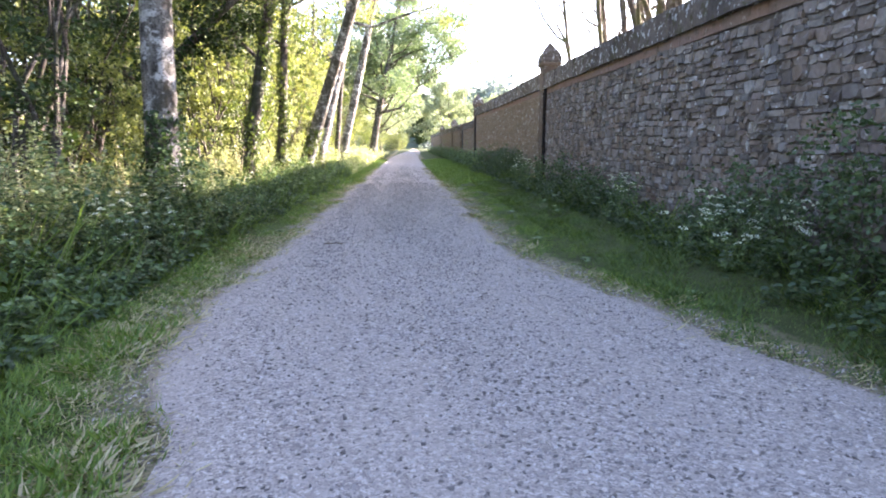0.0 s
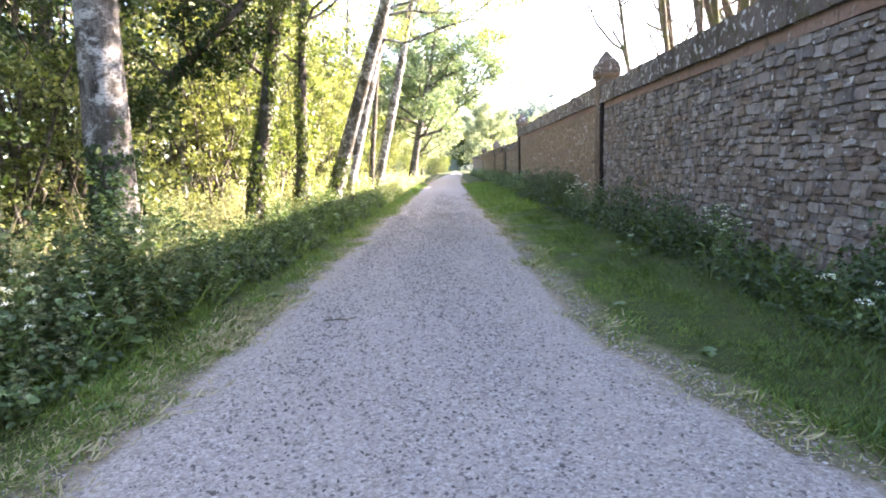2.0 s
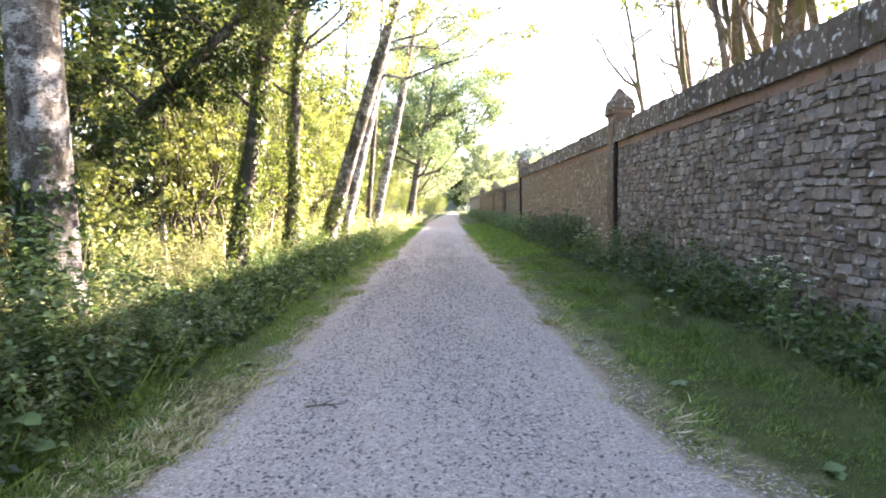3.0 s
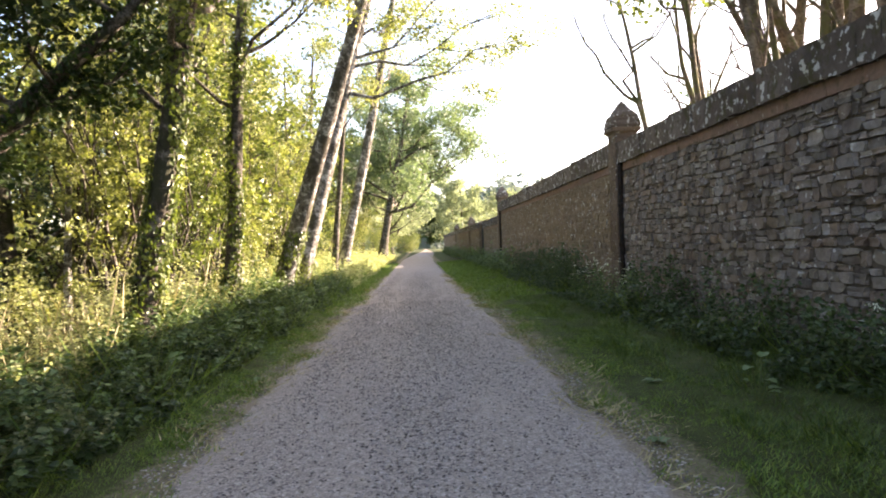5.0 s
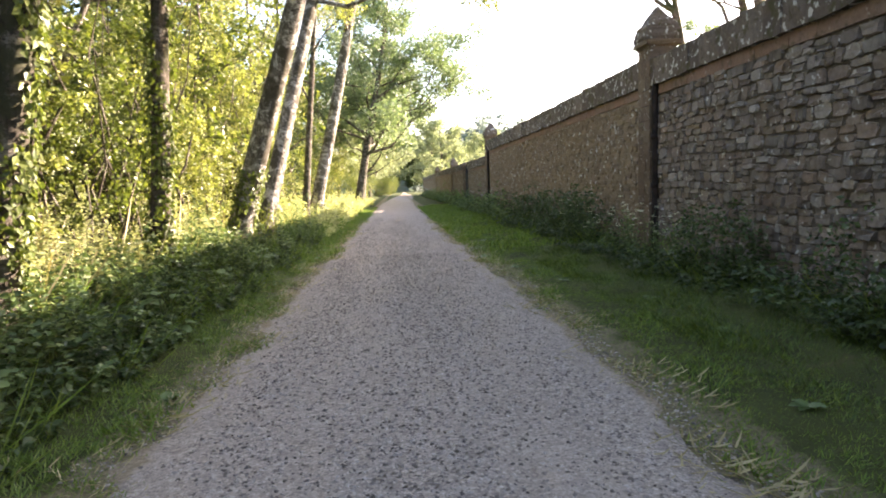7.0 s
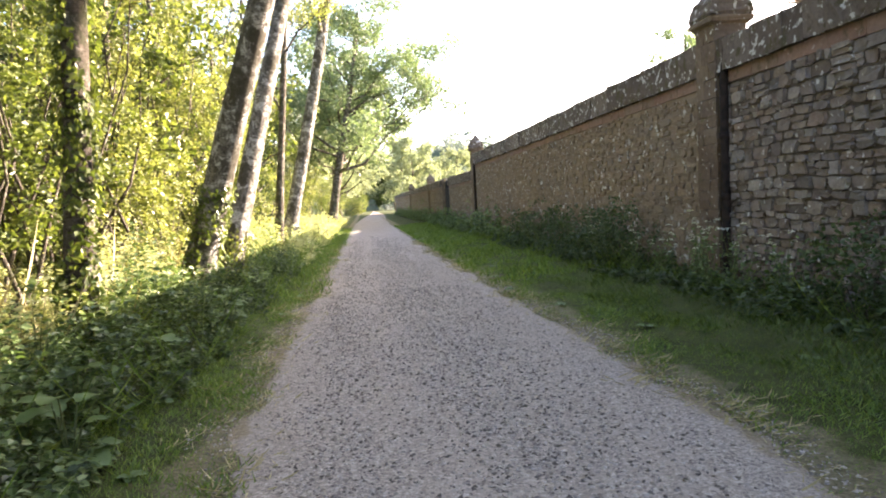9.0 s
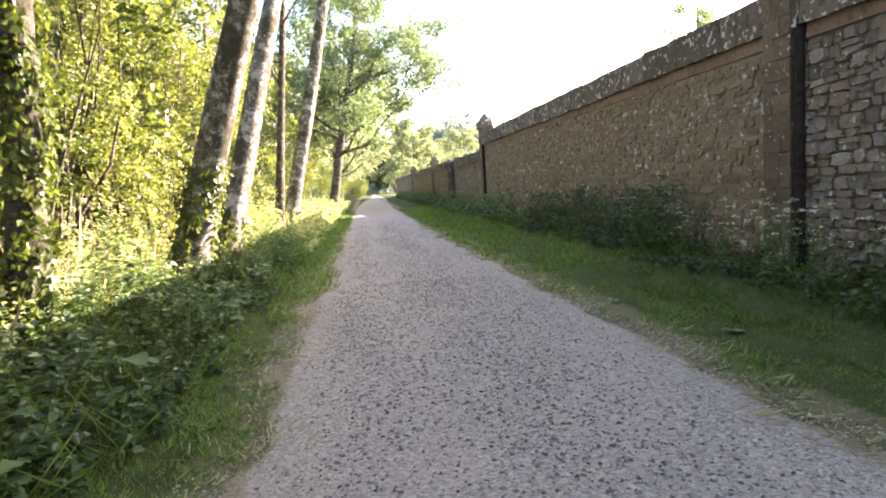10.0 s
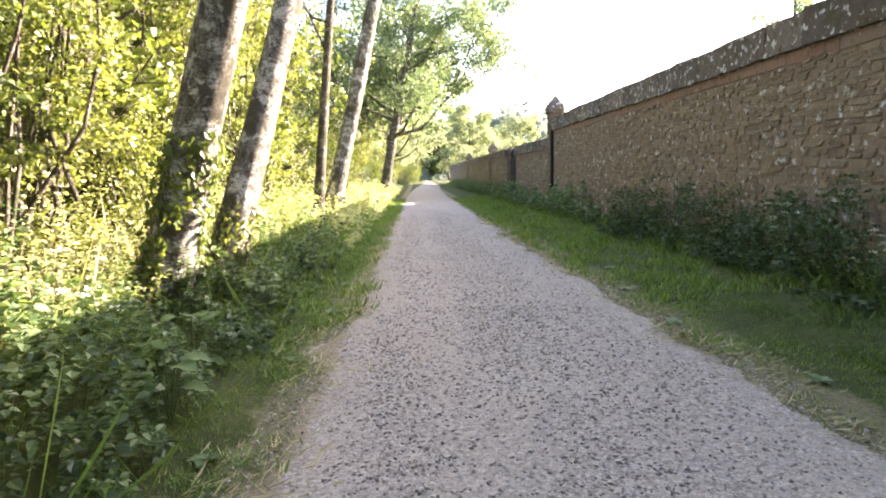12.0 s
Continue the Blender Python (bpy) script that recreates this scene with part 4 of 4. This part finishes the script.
def chips(seed, y0, y1, count, size, name, thinning=False):
    r = np.random.default_rng(seed)
    y = r.uniform(0, 1, count)
    y = y0 + (y1 - y0) * (1 - np.sqrt(1 - y) if thinning else y)
    u = r.uniform(-0.09, 1.09, count)
    x = edge_left(y) + u * (edge_right(y) - edge_left(y))
    streak = 0.5 + 0.5 * np.sin(u * 14 + 0.5 * np.sin(y * 0.6)) * 0.6 + r.normal(size=count) * 0.3
    keep = streak > 0.25
    x, y, u = x[keep], y[keep], u[keep]
    z = 0.045 * (1 - np.abs(np.clip(2 * u - 1, -1, 1)) ** 6) - 0.009
    z = np.maximum(z, ground_z(x, y) + 0.001)
    n = len(x)
    m = turns(n, np.stack([r.normal(size=n), r.normal(size=n), r.normal(size=n) * 0.2], -1), np.stack([r.normal(size=n) * 0.3, r.normal(size=n) * 0.3, np.ones(n)], -1), r.uniform(0.5, 1.6, n) ** 1.5 * size)
    m = m * np.stack([r.uniform(0.4, 1.0, n), np.ones(n) * 1.15, r.uniform(0.4, 0.9, n)], -1)[:, None, :]
    ob = new(name, quick_mesh(name, *stamp(*CHIP, m, np.stack([x, y, z], -1)), M_GRAVEL))
    return tagged(ob, "loose grey gravel chips strewn over the path", "gravel", kind="stuff")


chips(302, 1.5, 12, 47000, 0.012, "gravel")
chips(303, 12, 24, 50000, 0.0125, "gravel")
chips(304, 24, 46, 22000, 0.0135, "gravel", True)

# ---- flowering plants and broad-leaved weeds ----
def umbel_mesh(r, size, florets=26):
    a, q = r.uniform(0, 6.28, florets), np.sqrt(r.uniform(0, 1, florets)) * size
    pos = np.stack([np.cos(a) * q, np.sin(a) * q, -q * q / size * 0.4 + r.normal(size=florets) * 0.003], -1)
    return leaves_at(pos, r.uniform(0.7, 1.2, florets) * size * 0.42, r, 0.0, 2.5)


def cow_parsley(seed, x, y, height, heads, spread=0.25, head=0.045, label="cow parsley with flat white flower heads and feathery leaves", leaf=None):
    r = np.random.default_rng(seed)
    ob = thing("cow_parsley", label, "wildflower", (x, y, float(ground_z(x, y)) - 0.01), "white wildflowers")
    tips = []
    for i in range(heads):
        a = r.uniform(0, 6.28)
        tip = np.array([math.cos(a) * spread * r.uniform(0.2, 1), math.sin(a) * spread * r.uniform(0.2, 1), height * r.uniform(0.55, 1.0)])
        pts = np.array([(0, 0, 0), tip * np.array([0.15, 0.15, 0.4]), tip * np.array([0.5, 0.5, 0.75]), tip])
        part("stem", quick_mesh("stem", *tube(pts, [0.005, 0.004, 0.003, 0.002], 5), M_STEM), ob)
        v, f = umbel_mesh(r, head * r.uniform(0.7, 1.3))
        part("flower_head", quick_mesh("flower_head", v + tip, f, M_PETAL), ob, "flat white flower head")
        tips.append(tip)
    n = 46 * heads // 2
    t = np.array(tips)[r.integers(0, heads, n)]
    q = r.uniform(0.1, 0.9, n)[:, None]
    pos = t * q * np.array([0.8, 0.8, 1]) + r.normal(size=(n, 3)) * np.array([0.06, 0.06, 0.03])
    pos[:, 2] = np.maximum(pos[:, 2], 0.02)
    part("foliage", quick_mesh("foliage", *leaves_at(pos, r.uniform(0.03, 0.07, n), r, 0.1, 1.0), leaf or M_HERB), ob)
    return ob


r = np.random.default_rng(501)
for i in range(15):
    cow_parsley(510 + i, r.uniform(3.55, 4.35), r.uniform(6.4, 8.0), r.uniform(0.45, 0.95), int(r.integers(4, 7)), 0.3, 0.06)
for i in range(7):
    cow_parsley(530 + i, r.uniform(4.0, 4.5), r.uniform(11.4, 13.2), r.uniform(0.6, 0.95), 4, 0.25)
for i in range(16):
    cow_parsley(540 + i, r.uniform(-3.6, -2.75), r.uniform(6.6, 10.6), r.uniform(0.55, 0.95), 5, 0.28, 0.035)
for i in range(17):
    cow_parsley(560 + i, r.uniform(3.8, 4.4), r.uniform(18.5, 26), r.uniform(0.75, 1.25), 4, 0.3)
for i in range(8):
    cow_parsley(585 + i, r.uniform(-3.9, -3.1), r.uniform(15, 25), r.uniform(0.8, 1.2), 4, 0.3)


def broad_leaf(r, length):
    """One wavy, cupped leaf on a stalk, its base at the origin and lying along y."""
    nu, nv = 5, 7
    u, v = np.meshgrid(np.linspace(-1, 1, nu), np.linspace(0, 1, nv), indexing="ij")
    w = 0.42 * np.sin(np.pi * np.clip(v, 0, 1) ** 0.75) ** 0.8 + 0.01
    x = u * w
    z = 0.1 * np.abs(u) * w * 2 - 0.35 * v ** 2 + 0.035 * np.sin(v * 17 + u * 3) * np.abs(u)
    return np.stack([x, v, z], -1).reshape(-1, 3) * length, grid_faces(nu, nv)


def burdock(seed, x, y, count, length, label="broad-leaved burdock with large soft green leaves"):
    r = np.random.default_rng(seed)
    ob = thing("burdock", label, "plant", (x, y, float(ground_z(x, y)) - 0.01), "broad-leaved plants on the bank")
    for i in range(count):
        a = i * 2.4 + r.uniform(-0.3, 0.3)
        lift = r.uniform(0.1, 0.5)
        d = np.array([[math.cos(a), math.sin(a), r.uniform(0.1, 0.7)]])
        v, f = broad_leaf(r, length * r.uniform(0.65, 1.15))
        m = turns(1, d, np.array([[0.0, 0, 1]]), [1.0])[0]
        base = np.array([math.cos(a) * 0.08, math.sin(a) * 0.08, lift])
        part("leaf", quick_mesh("leaf", v @ m.T + base, f, M_BROAD, True), ob)
        part("stalk", quick_mesh("stalk", *tube([(0, 0, 0), base * np.array([0.6, 0.6, 0.6]), base], [0.009, 0.007, 0.005], 5), M_STEM), ob)
    return ob


for i, (x, y, n, s) in enumerate([(-2.85, 7.9, 8, 0.26), (-2.85, 16.5, 10, 0.21), (-3.1, 17.1, 9, 0.2), (-2.75, 20.6, 9, 0.22), (-2.95, 21.6, 8, 0.24), (-2.85, 13.4, 8, 0.2),
                                   (-3.05, 14.6, 9, 0.22), (-3.2, 15.5, 8, 0.22), (-2.9, 18.3, 8, 0.2), (-3.1, 11.6, 8, 0.22), (-3.0, 10.1, 7, 0.2), (-2.8, 23.2, 8, 0.2), (-3.3, 19.4, 8, 0.24),
                                   (3.3, 10.2, 6, 0.12), (2.9, 12.4, 6, 0.11), (3.5, 15.8, 6, 0.12), (4.4, 24.8, 10, 0.2), (4.3, 26.3, 10, 0.2), (4.2, 30.5, 9, 0.2)]):
    burdock(600 + i, x, y, n, s)

# tufts along the verge
for i in range(26):
    y = 4 + i * 0.95
    x = float(edge_left(y)) - r.uniform(0.15, 0.7) if i % 2 else float(edge_right(y)) + r.uniform(0.15, 1.5)
    tuft = thing("dock_seedling", "small rosette of weed leaves in the grass", "plant", (x, y, float(ground_z(x, y)) - 0.005), "weed rosettes in the verge")
    for k in range(7):
        a = k * 0.9 + r.uniform(0, 0.5)
        v, f = broad_leaf(r, r.uniform(0.06, 0.12))
        m = turns(1, np.array([[math.cos(a), math.sin(a), r.uniform(0.2, 0.8)]]), np.array([[0.0, 0, 1]]), [1.0])[0]
        part("leaf", quick_mesh("leaf", v @ m.T + np.array([0, 0, 0.02]), f, M_BROAD, True), tuft)

twig = thing("fallen_twig", "small dry twig lying on the gravel", "twig", (-1.08, 9.17, 0.03))
for i, (a, b) in enumerate((((-0.16, -0.03, 0.012), (0.17, 0.02, 0.016)), ((-0.02, 0.0, 0.014), (0.06, 0.13, 0.02)), ((0.04, 0.0, 0.014), (0.12, -0.09, 0.02)), ((-0.08, 0, 0.012), (-0.12, 0.1, 0.03)))):
    a, b = np.array(a), np.array(b)
    part("sprig", quick_mesh("sprig", *tube([a, (a + b) / 2 + r.normal(size=3) * 0.006, b], [0.008, 0.006, 0.003], 6), M_TWIG), twig)

# ---- wall masonry ----
def stone_variant(r):
    """A rough squared stone, one unit wide (y) and high (z), its broken face towards -x."""
    corners = np.array([(-0.5, -0.5), (0.0, -0.5), (0.5, -0.5), (0.5, 0.0), (0.5, 0.5), (0.0, 0.5), (-0.5, 0.5), (-0.5, 0.0)])
    corners = corners * r.uniform(0.88, 1.03, (8, 1)) + r.normal(size=(8, 2)) * 0.045
    corners[::2] *= r.uniform(0.82, 1.0, (4, 1))
    n = 8
    outer = np.column_stack([np.full(n, 0.045), corners])
    face = np.column_stack([-r.uniform(-0.004, 0.022, n), corners * r.uniform(0.84, 0.93, (n, 1))])
    mid = np.array([[-r.uniform(-0.004, 0.016), r.uniform(-0.2, 0.2), r.uniform(-0.2, 0.2)]])
    v = np.concatenate([outer, face, mid])
    f = []
    for i in range(n):
        j = (i + 1) % n
        f += [(i, j, n + j), (i, n + j, n + i), (n + i, n + j, 2 * n)]
    return v, np.array(f)


r = np.random.default_rng(401)
VARIANTS = [stone_variant(r) for _ in range(14)]
STONES = [quick_mesh("stone", v, f[:, ::-1], M_STONE) for v, f in VARIANTS]
STONES_2 = [quick_mesh("stone", v, f[:, ::-1], M_STONE_2) for v, f in VARIANTS]


def courses(y0, y1, z0, z1, hmin, hmax, wmin, wmax, r):
    """Places of stones in uneven courses: y, z, width, height."""
    z = z0
    while z < z1 - 0.03:
        h = min(r.uniform(hmin, hmax), z1 - z)
        if z1 - z - h < 0.06:
            h = z1 - z
        y = y0 + r.uniform(-0.1, 0)
        while y < y1:
            w = r.uniform(wmin, wmax) * (0.7 + 0.3 * h / hmax)
            w = min(w, y1 - y)
            if w > 0.05:
                if h > 0.15 and r.uniform() < 0.42:
                    g = h * r.uniform(0.4, 0.6)
                    yield y + w / 2, z + g / 2, w, g
                    yield y + w / 2, z + (g + h) / 2, w, h - g
                else:
                    yield y + w / 2, z + h / 2, w, h
            y += w
        z += h


def lay(parent, y0, y1, z1, near, r, hmin=0.09, hmax=0.24, wmin=0.16, wmax=0.55, x=WALL_X, depth=1.0, meshes=STONES, joined=M_STONE_FAR):
    rest = {}
    count = 0
    for y, z, w, h in courses(y0, y1, 0.0, z1, hmin, hmax, wmin, wmax, r):
        i = int(r.integers(len(STONES)))
        dz, dy, tilt, dx = 0.035 * math.sin(y * 0.9 + z * 1.1) + 0.012 * math.sin(y * 3.1 + z) + r.normal() * 0.008, r.normal() * 0.012, r.normal() * 1.9, r.uniform(-0.02, 0.02) * depth
        sx = r.uniform(0.8, 1.5) * depth
        m = pose(x + dx, y + dy, z + dz, tilt) @ Matrix.Diagonal((sx, w * 0.99 * (1 if r.uniform() < 0.5 else -1), h * 1.0, 1))
        if m.determinant() < 0:
            m = m @ Matrix.Diagonal((1, -1, 1, 1))
        if near(y, z) and count < 300:
            count += 1
            ob = new("stone", meshes[i])
            ob.parent = parent
            ob.matrix_basis = m
        else:
            rest.setdefault(i, []).append(np.array(m))
    parts = []
    for i, ms in rest.items():
        ms = np.array(ms)
        parts.append(stamp(VARIANTS[i][0], VARIANTS[i][1][:, ::-1], ms[:, :3, :3], ms[:, :3, 3]))
    if parts:
        ob = part("stonework", quick_mesh("stonework", *join(*parts), joined), parent)
        tagged(ob, "rough rubble stones bedded in mortar", kind="stuff")


def course_of_blocks(parent, name, mats, y0, y1, z0, z1, x0, x1, wmin, wmax, variants, r, wave=0.02):
    y = y0
    while y < y1 - 0.05:
        w = min(r.uniform(wmin, wmax), y1 - y)
        if y1 - y - w < 0.12:
            w = y1 - y
        ob = new(name, variants[int(r.integers(len(variants)))])
        ob.parent = parent
        top = z1 + r.uniform(-wave, wave)
        ob.matrix_basis = pose((x0 + x1) / 2 + r.uniform(-wave, wave), y + w / 2, (z0 + top) / 2, r.normal() * 1.0) @ Matrix.Diagonal((x1 - x0, w * 0.985, top - z0, 1))
        y += w


COPING = [bm_mesh("coping_stone", block_variant(r, 0.019, True), M_COPING) for _ in range(8)]
BAND = [bm_mesh("band_block", block_variant(r, 0.006, False), M_BAND) for _ in range(4)]
lay(wall_1, 1.0, 21.7, 3.2, lambda y, z: 8.0 < y < 13.5 and 0.7 < z < 2.9, r, 0.08, 0.21, 0.12, 0.4)
lay(wall_2, 22.3, 43.7, 3.22, lambda y, z: 22.3 < y < 27.5 and 0.7 < z < 2.9, r, 0.07, 0.17, 0.16, 0.5, WALL_X + 0.01, 0.7, STONES_2, M_STONE_2_FAR)
lay(wall_3, 44.3, 53.6, 2.55, lambda y, z: False, r, 0.12, 0.22, 0.2, 0.6, WALL_X, 0.5, STONES_2, M_STONE_2_FAR)
lay(wall_4, 57.4, 126, 2.6, lambda y, z: False, r, 0.16, 0.3, 0.3, 0.9, WALL_X, 0.5, STONES_2, M_STONE_2_FAR)
for parent, y0, y1, z, tall in ((wall_1, 1, 21.7, 3.21, 0.19), (wall_2, 22.3, 43.7, 3.24, 0.19), (wall_3, 44.3, 53.6, 2.55, 0.15), (wall_4, 57.4, 126, 2.6, 0.15)):
    course_of_blocks(parent, "band_block", None, y0, y1, z, z + tall, WALL_X - 0.01, WALL_X + 0.3, 0.5, 0.95, BAND, r, 0.0)
    shorter = parent == wall_1
    course_of_blocks(parent, "coping_stone", None, y0, y1, z + tall + 0.005, z + tall + (0.66 if parent == wall_2 else 0.6), WALL_X - 0.1, WALL_BACK + 0.08, 0.3 if shorter else 0.6, 0.7 if shorter else 1.3, COPING, r, 0.014 if shorter else 0.006)
